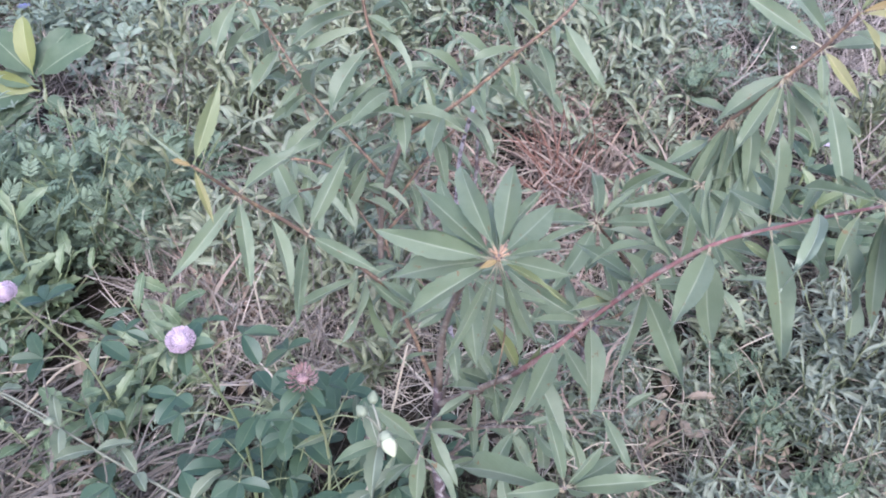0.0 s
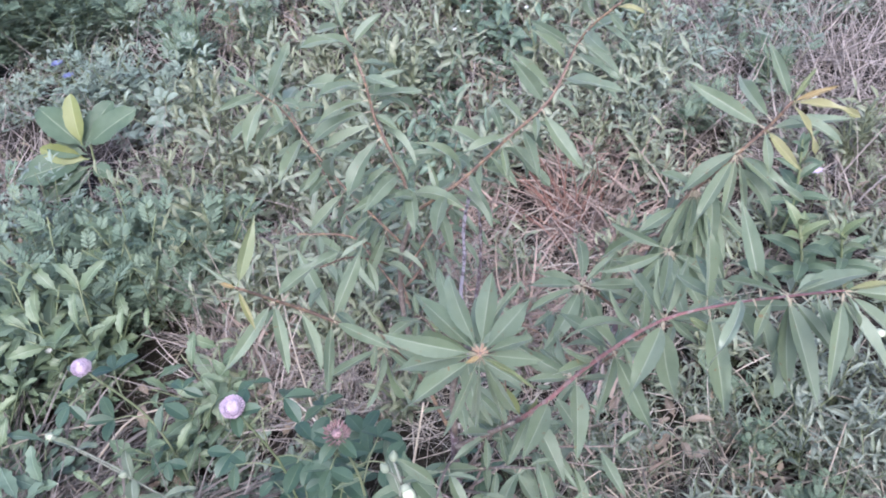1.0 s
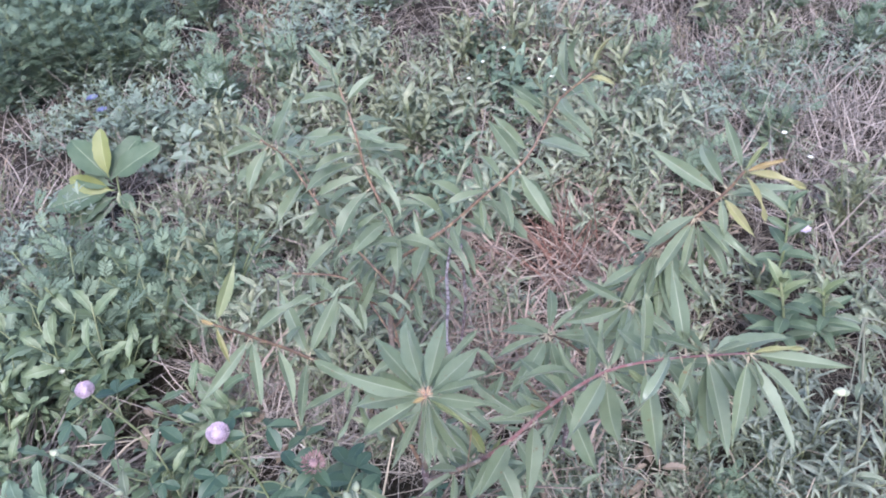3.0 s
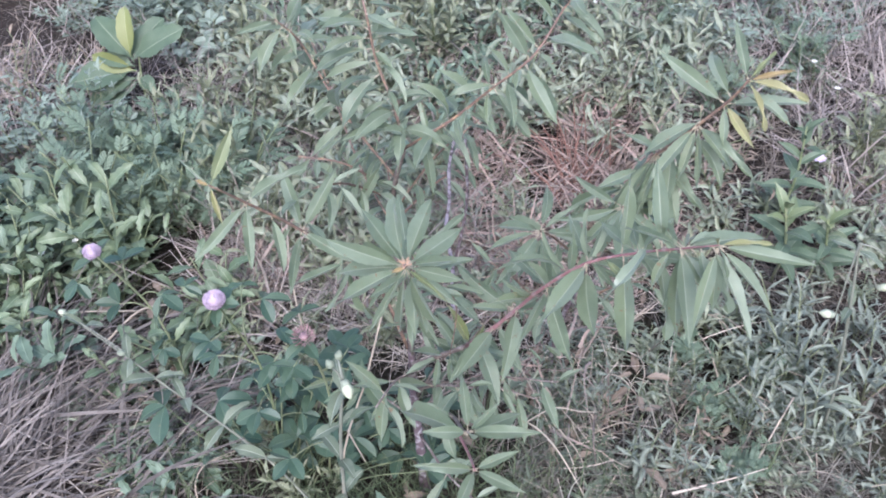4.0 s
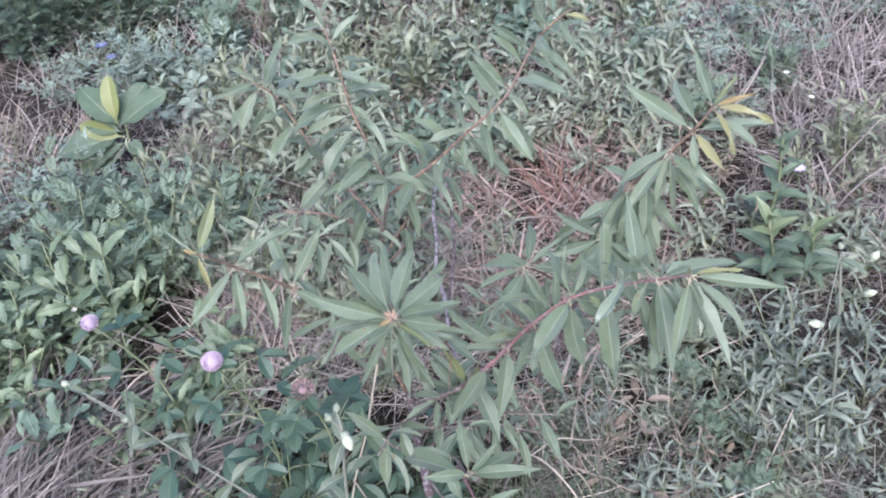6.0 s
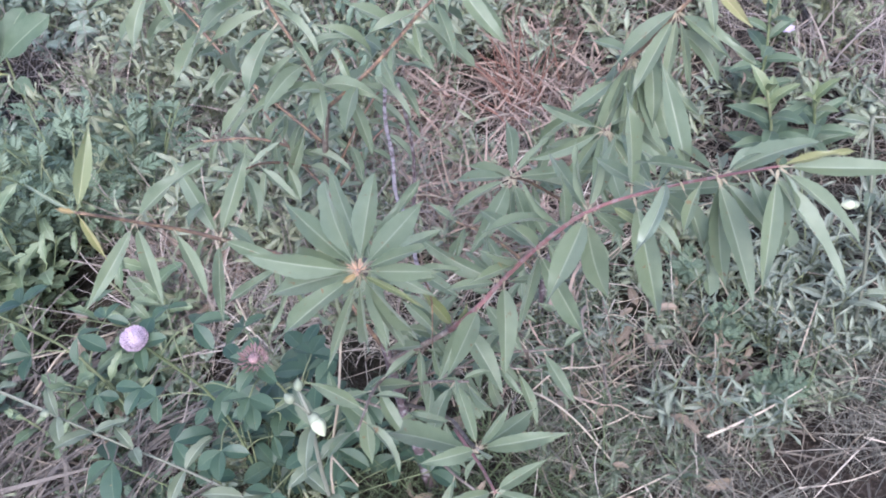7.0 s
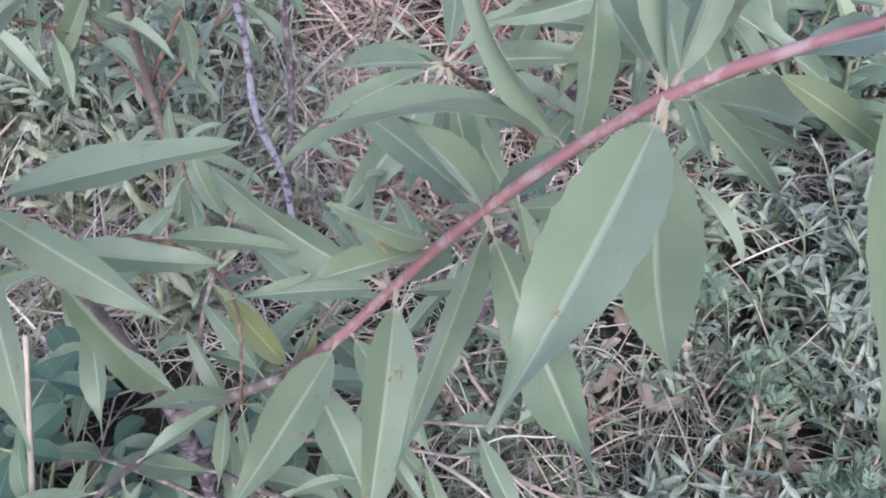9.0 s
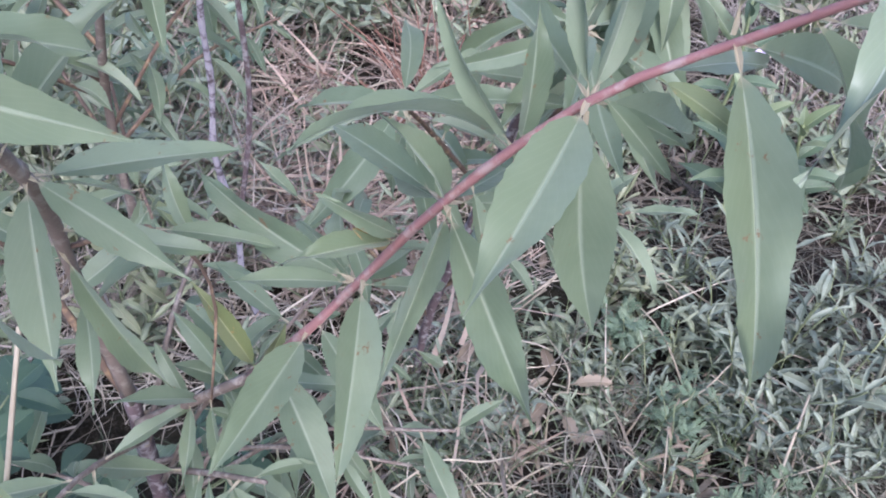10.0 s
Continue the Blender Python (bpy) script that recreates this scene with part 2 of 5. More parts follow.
# ---- mesh building ----
class Build:
    """Gathers quads with uv and material index into one mesh."""

    def __init__(self):
        self.v, self.f, self.uv, self.mi, self.n = [], [], [], [], 0

    def add(self, v, f, uv=None, mi=0):
        v, f = np.asarray(v, float).reshape(-1, 3), np.asarray(f, int).reshape(-1, 4)
        self.v.append(v)
        self.f.append(f + self.n)
        self.uv.append(np.full((len(v), 2), 0.2) if uv is None else np.asarray(uv, float))
        self.mi.append(np.full(len(f), mi))
        self.n += len(v)
        return self

    def stamp(self, template, turns, places, mi=0):
        """One template at many places; turns: (n,3,3) with the scale in them."""
        tv, tf, tuv = template
        n, k = len(places), len(tv)
        v = np.einsum("nij,kj->nki", turns, tv) + places[:, None]
        f = tf[None] + (np.arange(n) * k)[:, None, None]
        return self.add(v, f, np.tile(tuv, (n, 1)), mi)

    def tube(self, pts, r0, r1, sides=6, mi=0, knots=0.0):
        pts = smooth_path(pts, max(8, 3 * len(pts)))
        n = len(pts)
        tan = np.gradient(pts, axis=0)
        tan /= np.linalg.norm(tan, axis=1)[:, None] + 1e-9
        side = np.cross(tan, (0.31, 0.2, 0.93))
        bad = np.linalg.norm(side, axis=1) < 1e-3
        side[bad] = (1, 0, 0)
        side /= np.linalg.norm(side, axis=1)[:, None]
        up = np.cross(side, tan)
        rad = np.linspace(r0, r1, n) * (1 + knots * np.sin(np.arange(n) * 2.4))
        a = np.arange(sides) * 2 * np.pi / sides
        ring = np.cos(a)[None, :, None] * side[:, None] + np.sin(a)[None, :, None] * up[:, None]
        v = pts[:, None] + ring * rad[:, None, None]
        i, j = np.meshgrid(np.arange(n - 1), np.arange(sides), indexing="ij")
        k = (j + 1) % sides
        f = np.stack([i * sides + j, i * sides + k, (i + 1) * sides + k, (i + 1) * sides + j], -1)
        caps = []
        if sides == 6:
            caps = [[3, 2, 1, 0], [5, 4, 3, 0]]
            top = (n - 1) * 6
            caps += [[top, top + 1, top + 2, top + 3], [top, top + 3, top + 4, top + 5]]
        elif sides == 4:
            top = (n - 1) * 4
            caps = [[3, 2, 1, 0], [top, top + 1, top + 2, top + 3]]
        f = np.concatenate([f.reshape(-1, 4), np.array(caps, int).reshape(-1, 4)])
        return self.add(v, f, None, mi)

    def mesh(self, name, mats):
        v, f = np.concatenate(self.v), np.concatenate(self.f)
        uv, mi = np.concatenate(self.uv), np.concatenate(self.mi)
        me = bpy.data.meshes.new(name)
        me.vertices.add(len(v))
        me.vertices.foreach_set("co", v.ravel())
        me.loops.add(f.size)
        me.loops.foreach_set("vertex_index", f.ravel())
        me.polygons.add(len(f))
        me.polygons.foreach_set("loop_start", np.arange(0, f.size, 4))
        me.polygons.foreach_set("material_index", mi)
        me.polygons.foreach_set("use_smooth", np.ones(len(f), bool))
        me.uv_layers.new(name="uv").data.foreach_set("uv", uv[f.ravel()].ravel())
        for m in mats if isinstance(mats, (list, tuple)) else [mats]:
            me.materials.append(m)
        me.update(calc_edges=True)
        me.validate()
        return me


def smooth_path(pts, n):
    """n points on a Catmull-Rom curve through pts."""
    p = np.asarray(pts, float)
    if len(p) == 2:
        return p[0] + (p[1] - p[0]) * np.linspace(0, 1, n)[:, None]
    q = np.vstack([2 * p[0] - p[1], p, 2 * p[-1] - p[-2]])
    s = np.linspace(0, len(p) - 1 - 1e-9, n)
    i, t = s.astype(int), (s % 1)[:, None]
    a, b, c, d = q[i], q[i + 1], q[i + 2], q[i + 3]
    return 0.5 * (2 * b + (c - a) * t + (2 * a - 5 * b + 4 * c - d) * t**2 + (3 * b - a - 3 * c + d) * t**3)


def leaf_shape(width, fold=0.4, bend=0.5, wave=0.02, stem=0.1, n=9, half=2, widest=0.42, twist=0.0, teeth=0.0, point=1.0, sickle=0.0):
    """A leaf whose base is at the origin and whose tip is at (0, 1, 0); its upper face looks to +z."""
    t = np.linspace(0, 1, n + 1)
    s = np.clip((t - stem) / (1 - stem), 0, 1)
    a = widest / (1 - widest) * point
    w = s**a * (1 - s) ** point
    w = w / w.max() * width / 2
    w = np.maximum(w, np.where(t <= stem, 0.014, 0.003))
    w *= 1 + teeth * np.where(np.arange(n + 1) % 2, 1, -1)
    ang = bend * (t - 0.5)
    dy, dz = np.cos(ang), -np.sin(ang)
    y = np.concatenate([[0], np.cumsum((dy[1:] + dy[:-1]) / 2)]) / n
    z = np.concatenate([[0], np.cumsum((dz[1:] + dz[:-1]) / 2)]) / n
    u = np.linspace(-1, 1, 2 * half + 1)
    if half > 1:
        u = np.insert(u, half, 0.0)
    x = u[None] * w[:, None] * np.cos(fold)
    lift = np.abs(u)[None] * w[:, None] * np.sin(fold)
    lift = lift + wave * np.sin(t * 13)[:, None] * u[None] * np.abs(u)[None] * s[:, None]
    tw = twist * t[:, None]
    xx, zz = x * np.cos(tw) - lift * np.sin(tw), x * np.sin(tw) + lift * np.cos(tw)
    xx = xx + (sickle * (t * t - t))[:, None]
    v = np.stack([xx, y[:, None] - zz * np.sin(ang)[:, None] * -1, z[:, None] + zz * np.cos(ang)[:, None]], -1)
    tip = v[-1, half]
    length, slope = np.hypot(tip[1], tip[2]), np.arctan2(tip[2], tip[1])
    c, si = np.cos(-slope), np.sin(-slope)
    yy, z2 = v[..., 1] * c - v[..., 2] * si, v[..., 1] * si + v[..., 2] * c
    v = np.stack([v[..., 0], yy, z2], -1).reshape(-1, 3) / length
    k = len(u)
    i, j = np.meshgrid(np.arange(n), np.arange(k - 1), indexing="ij")
    f = np.stack([i * k + j, i * k + j + 1, (i + 1) * k + j + 1, (i + 1) * k + j], -1).reshape(-1, 4)
    if half > 1:
        # the blade is creased along the midrib
        f = f[(f[:, 0] % k) != half]
    uv = np.stack([np.broadcast_to((u[None] + 1) / 2, (n + 1, k)), np.broadcast_to(t[:, None], (n + 1, k))], -1).reshape(-1, 2)
    return v, f, uv


def turns_of(ways, ups, sizes):
    """Frames whose y runs along ways and whose z leans to ups, times sizes."""
    y = ways / (np.linalg.norm(ways, axis=1)[:, None] + 1e-9)
    z = ups - (ups * y).sum(1)[:, None] * y
    z /= np.linalg.norm(z, axis=1)[:, None] + 1e-9
    x = np.cross(y, z)
    return np.stack([x, y, z], -1) * np.asarray(sizes)[:, None, None]


def way_of(az, el):
    a, e = np.radians(az), np.radians(el)
    return np.stack([np.cos(a) * np.cos(e), np.sin(a) * np.cos(e), np.sin(e)], -1)


HOME = {}


def thing(name, place, label, category, group="", kind=""):
    ob = new(name)
    ob.empty_display_size = 0.02
    ob.location = place
    HOME[ob] = Matrix.Translation(place)
    return tagged(ob, label, category, group, kind)


def part(name, mesh, parent, label=""):
    """A mesh in world coordinates under a thing, or under a part that is in world coordinates itself."""
    ob = new(name, mesh)
    ob.parent = parent
    if parent in HOME:
        ob.matrix_parent_inverse = HOME[parent].inverted()
    return tagged(ob, label)


def put_leaf(mesh, parent, base, way, up, size, name="leaf", label=""):
    m = turns_of(np.array([way]), np.array([up]), [size])[0]
    ob = part(name, mesh, parent, label)
    ob.matrix_basis = Matrix.Translation(base) @ Matrix(m.tolist()).to_4x4()
    return ob


def ground_height(x, y):
    return 0.012 * np.sin(2.3 * x + 0.7) * np.cos(1.9 * y) + 0.006 * np.sin(7.1 * x + 1.0) * np.sin(6.3 * y + 0.5)


# ---- the ground: one sheet to the horizon ----
def build_ground():
    s = np.linspace(-1, 1, 161)
    line = 1.9 * s + 160 * np.sign(s) * np.abs(s) ** 9
    gx, gy = np.meshgrid(line, line + 1.3, indexing="ij")
    near = np.exp(-((gx**2 + (gy - 1.3) ** 2) / 40))
    gz = ground_height(gx, gy) * near
    gz += near * 0.006 * np.sin(31 * gx + 5 * np.sin(13 * gy)) * np.sin(37 * gy + 4 * np.sin(17 * gx))
    n = len(line)
    i, j = np.meshgrid(np.arange(n - 1), np.arange(n - 1), indexing="ij")
    f = np.stack([i * n + j, (i + 1) * n + j, (i + 1) * n + j + 1, i * n + j + 1], -1)
    b = Build().add(np.stack([gx, gy, gz - 0.004], -1), f)
    tagged(new("ground", b.mesh("ground", SOIL)), "dark brown crumbly soil under weeds and dead grass", "ground", kind="structure")


build_ground()


# ---- the young tree: trunk, shoots and their leaves ----
SAP_SHAPES = [leaf_shape(w, fo, be, wa, 0.09, 18, 2, 0.45, tw, 0.035, 1.3, si) for w, fo, be, wa, tw, si in (
    (0.24, 0.45, 0.35, 0.02, 0.0, 0.1), (0.22, 0.4, 0.7, 0.035, 0.2, -0.2), (0.25, 0.65, 0.5, 0.03, -0.25, 0.15), (0.26, 0.55, 0.15, 0.03, 0.15, -0.1),
    (0.21, 0.5, 1.0, 0.035, -0.35, 0.25), (0.24, 0.75, 0.6, 0.02, 0.4, 0.1), (0.24, 0.35, 0.45, 0.045, 0.1, -0.25), (0.21, 0.7, 1.4, 0.02, 0.45, 0.15))]
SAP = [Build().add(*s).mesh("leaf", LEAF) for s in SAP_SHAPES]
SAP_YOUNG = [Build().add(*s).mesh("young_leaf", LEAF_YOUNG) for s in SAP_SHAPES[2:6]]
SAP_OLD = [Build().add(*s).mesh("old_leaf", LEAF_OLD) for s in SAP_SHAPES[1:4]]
SAP_UP = (0.0, -0.25, 1.0)


def on_path(path, s):
    p = np.asarray(path, float)
    q = np.vstack([2 * p[0] - p[1], p, 2 * p[-1] - p[-2]])
    s = min(max(s, 0.0), len(p) - 1 - 1e-6)
    i, t = int(s), s % 1
    a, b, c, d = q[i : i + 4]
    at = 0.5 * (2 * b + (c - a) * t + (2 * a - 5 * b + 4 * c - d) * t**2 + (3 * b - a - 3 * c + d) * t**3)
    way = 0.5 * ((c - a) + 2 * (2 * a - 5 * b + 4 * c - d) * t + 3 * (3 * b - a - 3 * c + d) * t**2)
    return at, way / (np.linalg.norm(way) + 1e-9)


def shoot(tree, path, r0, r1, bark, count=0, span=(0.3, 1.0), size=(0.07, 0.095), droop=0.6, young=0, name="branch", start=0.0, old=0.018):
    """A branch with leaves set in a spiral round it."""
    b = Build().tube(path, r0, r1, 6, 0, 0.06)
    last = len(path) - 1
    for s in np.linspace(span[0] * last, last, min(max(count, 6), 12)):
        at, way = on_path(path, s)
        r = (r0 + (r1 - r0) * s / last) * 1.18
        b.tube([at - way * r * 1.1, at, at + way * r * 1.1], r * 0.9, r * 0.8, 6)
    branch = part(name, b.mesh(name, bark), tree)
    for k in range(count):
        f = span[0] + (span[1] - span[0]) * (k + rnd.uniform(-0.3, 0.3)) / max(count - 1, 1)
        at, way = on_path(path, f * last)
        side = np.cross(way, (0, 0, 1.0))
        side /= np.linalg.norm(side) + 1e-9
        other = np.cross(side, way)
        a = np.radians(start + 137.5 * k + rnd.uniform(-15, 15))
        radial = np.cos(a) * side + np.sin(a) * other
        near_tip = max(0.0, (f - 0.8) / 0.2)
        out = radial * (1 - 0.45 * near_tip) + way * (0.35 + 0.5 * near_tip)
        out = out / np.linalg.norm(out)
        out = out + np.array([0, 0, -droop * (1 - 0.8 * near_tip) * rnd.uniform(0.1, 1.8)])
        length = rnd.uniform(size[0] * 0.75, size[1] * 1.05) * (1 - 0.35 * near_tip)
        fresh = k >= count - young
        mesh = rnd.choice(SAP_YOUNG if fresh else SAP_OLD if rnd.random() < old else SAP)
        up = np.array(SAP_UP) + 0.5 * radial + rng.normal(0, 0.2, 3)
        put_leaf(mesh, branch, at, out, up, length, label="yellow-green young leaf" if fresh else "")
    return branch


FOOT = (0.107, 0.6, 0.0)
sapling = thing("young_tree", FOOT, "young tree with red shoots and long narrow grey-green leaves", "tree")
TRUNK = [FOOT, (0.106, 0.606, 0.1), (0.103, 0.62, 0.22), (0.11, 0.615, 0.33)]
part("trunk", Build().tube(TRUNK, 0.0095, 0.0048, 6, 0, 0.1).mesh("trunk", BARK_OLD), sapling, "dark purple-brown bark")

def leaf_at(branch, base, tip, width=0.25, fold=0.45, bend=0.4, up=(0.0, -0.6, 0.8), sickle=0.0, twist=0.0, skin=None, name="leaf", label="", stem=0.09):
    """One leaf of the branch from its base to its tip; width and the rest as leaf_shape takes them."""
    base, tip = np.array(base, float), np.array(tip, float)
    curl = math.sin(917.0 * tip[0] + 533.0 * tip[1] + 271.0 * tip[2])
    roll = math.sin(613.0 * tip[0] + 389.0 * tip[1] + 811.0 * tip[2])
    shape = leaf_shape(width * 0.88, 0.2 + fold + 0.15 * roll, bend + 0.35 * roll, 0.04 + 0.03 * roll, stem, 22, 3, 0.4, twist + 0.55 * curl, 0.03, 1.25, sickle + 0.06 * curl)
    mesh = Build().add(*shape).mesh(name, skin or LEAF)
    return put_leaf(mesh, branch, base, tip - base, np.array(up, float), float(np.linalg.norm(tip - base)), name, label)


def tassel(branch, node, count, length, az=0.0, turn=360.0, fall=(-75, -25), young=0):
    """Leaves that hang in a loose bunch from one node."""
    for k in range(count):
        w = way_of(az + turn * (k + rnd.uniform(-0.3, 0.3)) / count, rnd.uniform(*fall))
        at = np.array(node) + w * 0.002
        leaf_at(branch, at, at + w * length * rnd.uniform(0.75, 1.1), rnd.uniform(0.2, 0.27), rnd.uniform(0.35, 0.8), rnd.uniform(0.2, 0.8),
                np.array((0.0, -0.5, 0.8)) + 0.4 * w + rng.normal(0, 0.15, 3), rnd.uniform(-0.15, 0.15), skin=LEAF_YOUNG if k < young else None)


# the arching shoot with red bark
ARCH = [(0.11, 0.612, 0.3), (0.185, 0.6, 0.36), (0.219, 0.581, 0.418), (0.246, 0.579, 0.455), (0.281, 0.553, 0.527),
        (0.322, 0.532, 0.586), (0.364, 0.503, 0.63), (0.394, 0.463, 0.676), (0.412, 0.428, 0.714)]
arch = shoot(sapling, ARCH[1:], 0.0029, 0.0007, BARK_PINK, 4, (0.82, 1.0), (0.035, 0.055), 1.1, 1, old=0.0)
NODE_LOW, NODE_MID, NODE_HIGH = ARCH[3], ARCH[4], ARCH[5]
# from the node nearest to the open grass
leaf_at(arch, (0.32, 0.528, 0.588), (0.277, 0.455, 0.576), 0.29, 0.3, 0.35, (-0.1, -0.6, 0.75), 0.1)
leaf_at(arch, (0.32, 0.528, 0.585), (0.334, 0.512, 0.499), 0.33, 0.55, 0.3, (0.25, -0.85, 0.25), -0.1)
leaf_at(arch, NODE_HIGH, (0.318, 0.555, 0.64), 0.22, 0.7, 0.3, (-0.6, -0.6, 0.2))
leaf_at(arch, NODE_HIGH, (0.337, 0.56, 0.628), 0.25, 0.4, 0.5, (0.2, -0.9, 0.2))
leaf_at(arch, NODE_HIGH, (0.358, 0.53, 0.568), 0.2, 0.4, 0.6, (0.1, -0.7, 0.7))
leaf_at(arch, (0.338, 0.522, 0.602), (0.387, 0.554, 0.584), 0.2, 0.2, 0.3, (0.0, -0.3, 0.95), skin=LEAF_PALE, label="pale leaf with a dull shine")
leaf_at(arch, (0.337, 0.521, 0.601), (0.362, 0.502, 0.59), 0.26, 0.4, 1.1, (0.1, -0.6, 0.8), -0.1, skin=LEAF_OLD, label="yellow-green drooping leaf")
leaf_at(arch, (0.353, 0.511, 0.618), (0.408, 0.543, 0.584), 0.26, 0.4, 0.9, (0.0, -0.6, 0.8), -0.05)
leaf_at(arch, (0.324, 0.531, 0.59), (0.35, 0.52, 0.563), 0.26, 0.45, 0.3, (0.0, -0.8, 0.5))
# between the nodes: two upright leaves and the arched one
leaf_at(arch, (0.303, 0.543, 0.559), (0.275, 0.55, 0.612), 0.22, 0.7, 0.3, (-0.3, -0.9, 0.2), 0.08)
leaf_at(arch, (0.304, 0.542, 0.56), (0.305, 0.548, 0.615), 0.25, 0.4, 0.4, (0.2, -0.9, 0.3))
leaf_at(arch, (0.302, 0.545, 0.557), (0.23, 0.523, 0.574), 0.25, 0.5, 1.5, (0.0, 0.15, 1.0), -0.05)
leaf_at(arch, (0.29, 0.548, 0.54), (0.297, 0.535, 0.5), 0.22, 0.4, 0.4, (0.3, -0.8, 0.3))
# from the middle node
leaf_at(arch, (0.283, 0.55, 0.527), (0.254, 0.483, 0.501), 0.28, 0.75, 0.3, (0.35, -0.6, 0.7), -0.06)
leaf_at(arch, NODE_MID, (0.314, 0.493, 0.465), 0.29, 0.4, 0.3, (0.1, -0.65, 0.7))
leaf_at(arch, NODE_MID, (0.256, 0.55, 0.57), 0.34, 0.6, 1.3, (0.5, -0.5, 0.6), 0.15)
leaf_at(arch, (0.264, 0.567, 0.494), (0.218, 0.541, 0.507), 0.3, 0.5, 0.6, (0.0, -0.5, 0.85), 0.1, label="grey-green leaf with rusty spots")
leaf_at(arch, (0.266, 0.566, 0.497), (0.232, 0.56, 0.527), 0.3, 0.6, 0.4, (0.2, -0.7, 0.5))
leaf_at(arch, (0.262, 0.567, 0.492), (0.246, 0.556, 0.512), 0.36, 0.5, 0.4, (0.2, -0.7, 0.5), skin=LEAF_RUST, label="small rusty leaf")
# from the low node
leaf_at(arch, (0.249, 0.575, 0.462), (0.239, 0.484, 0.444), 0.3, 0.55, 0.3, (0.15, -0.5, 0.8))
leaf_at(arch, (0.246, 0.579, 0.457), (0.175, 0.621, 0.488), 0.26, 0.35, 0.4, (0.0, -0.75, 0.65), 0.08)
leaf_at(arch, (0.244, 0.58, 0.455), (0.19, 0.56, 0.478), 0.22, 0.4, 0.5, (0.0, -0.5, 0.85))
leaf_at(arch, (0.222, 0.58, 0.422), (0.186, 0.505, 0.422), 0.33, 0.45, 0.35, (-0.2, -0.5, 0.8), label="grey-green leaf with a rusty base")
leaf_at(arch, (0.226, 0.58, 0.43), (0.258, 0.545, 0.385), 0.31, 0.4, 0.4, (0.1, -0.6, 0.7))
leaf_at(arch, (0.2, 0.59, 0.39), (0.232, 0.53, 0.335), 0.31, 0.4, 0.4, (0.1, -0.6, 0.7))
leaf_at(arch, (0.2, 0.59, 0.385), (0.17, 0.54, 0.36), 0.31, 0.5, 0.4, (-0.1, -0.6, 0.7))
leaf_at(arch, (0.196, 0.595, 0.38), (0.21, 0.592, 0.415), 0.3, 0.6, 0.9, (0.0, -0.8, 0.5), skin=LEAF_OLD, label="olive leaf with brown spots")
leaf_at(arch, (0.19, 0.597, 0.37), (0.162, 0.61, 0.428), 0.26, 0.6, 0.7, (0.3, -0.8, 0.4), skin=LEAF_OLD, label="olive leaf with brown spots")
# along the outer half
leaf_at(arch, (0.352, 0.512, 0.617), (0.36, 0.455, 0.542), 0.3, 0.4, 0.25, (-0.15, -0.75, 0.6), 0.05)
leaf_at(arch, (0.368, 0.492, 0.65), (0.328, 0.428, 0.64), 0.18, 0.35, 0.9, (-0.15, -0.45, 0.9), 0.36, skin=LEAF_PALE, label="pale curved leaf with a dull shine")
leaf_at(arch, (0.362, 0.503, 0.633), (0.395, 0.505, 0.57), 0.26, 0.4, 0.5, (0.3, -0.6, 0.6))
leaf_at(arch, (0.376, 0.485, 0.653), (0.39, 0.44, 0.58), 0.23, 0.5, 0.4, (0.1, -0.5, 0.8))
leaf_at(arch, (0.392, 0.465, 0.676), (0.4, 0.395, 0.63), 0.25, 0.5, 0.4, (0.1, -0.5, 0.8))
leaf_at(arch, (0.398, 0.455, 0.684), (0.438, 0.44, 0.622), 0.24, 0.45, 0.4, (0.3, -0.5, 0.7))
leaf_at(arch, (0.38, 0.48, 0.66), (0.372, 0.535, 0.715), 0.24, 0.5, 0.5, (0.0, -0.8, 0.5))
leaf_at(arch, (0.35, 0.512, 0.62), (0.352, 0.55, 0.69), 0.22, 0.5, 0.4, (0.0, -0.9, 0.4))
leaf_at(arch, ARCH[-1], (0.482, 0.41, 0.715), 0.2, 0.5, 0.3, (0.0, -0.5, 0.85))
leaf_at(arch, ARCH[-1], (0.452, 0.425, 0.72), 0.22, 0.6, 0.3, (0.0, -0.5, 0.85), skin=LEAF_YOUNG, label="yellow-green young leaf")
leaf_at(arch, ARCH[-1], (0.42, 0.405, 0.69), 0.2, 0.9, 0.3, (0.5, -0.5, 0.3), skin=LEAF_PALE, label="small pale leaf seen from below")
leaf_at(arch, (0.409, 0.434, 0.708), (0.438, 0.37, 0.668), 0.22, 0.5, 0.5, (0.3, -0.4, 0.8))
for node, count in ((ARCH[3], 4), (ARCH[4], 4), (ARCH[5], 3), (ARCH[6], 4), (ARCH[7], 5)):
    tassel(arch, node, count, 0.07, 20, 150, (-35, 20))
for node, count in ((ARCH[7], 4), (ARCH[8], 3)):
    tassel(arch, node, count, 0.075, -120, 130, (-75, -35))
shoot(sapling, ARCH[:2], 0.0036, 0.0029, BARK_GREY, 3, (0.5, 1.0), (0.05, 0.07), 0.8, 0)

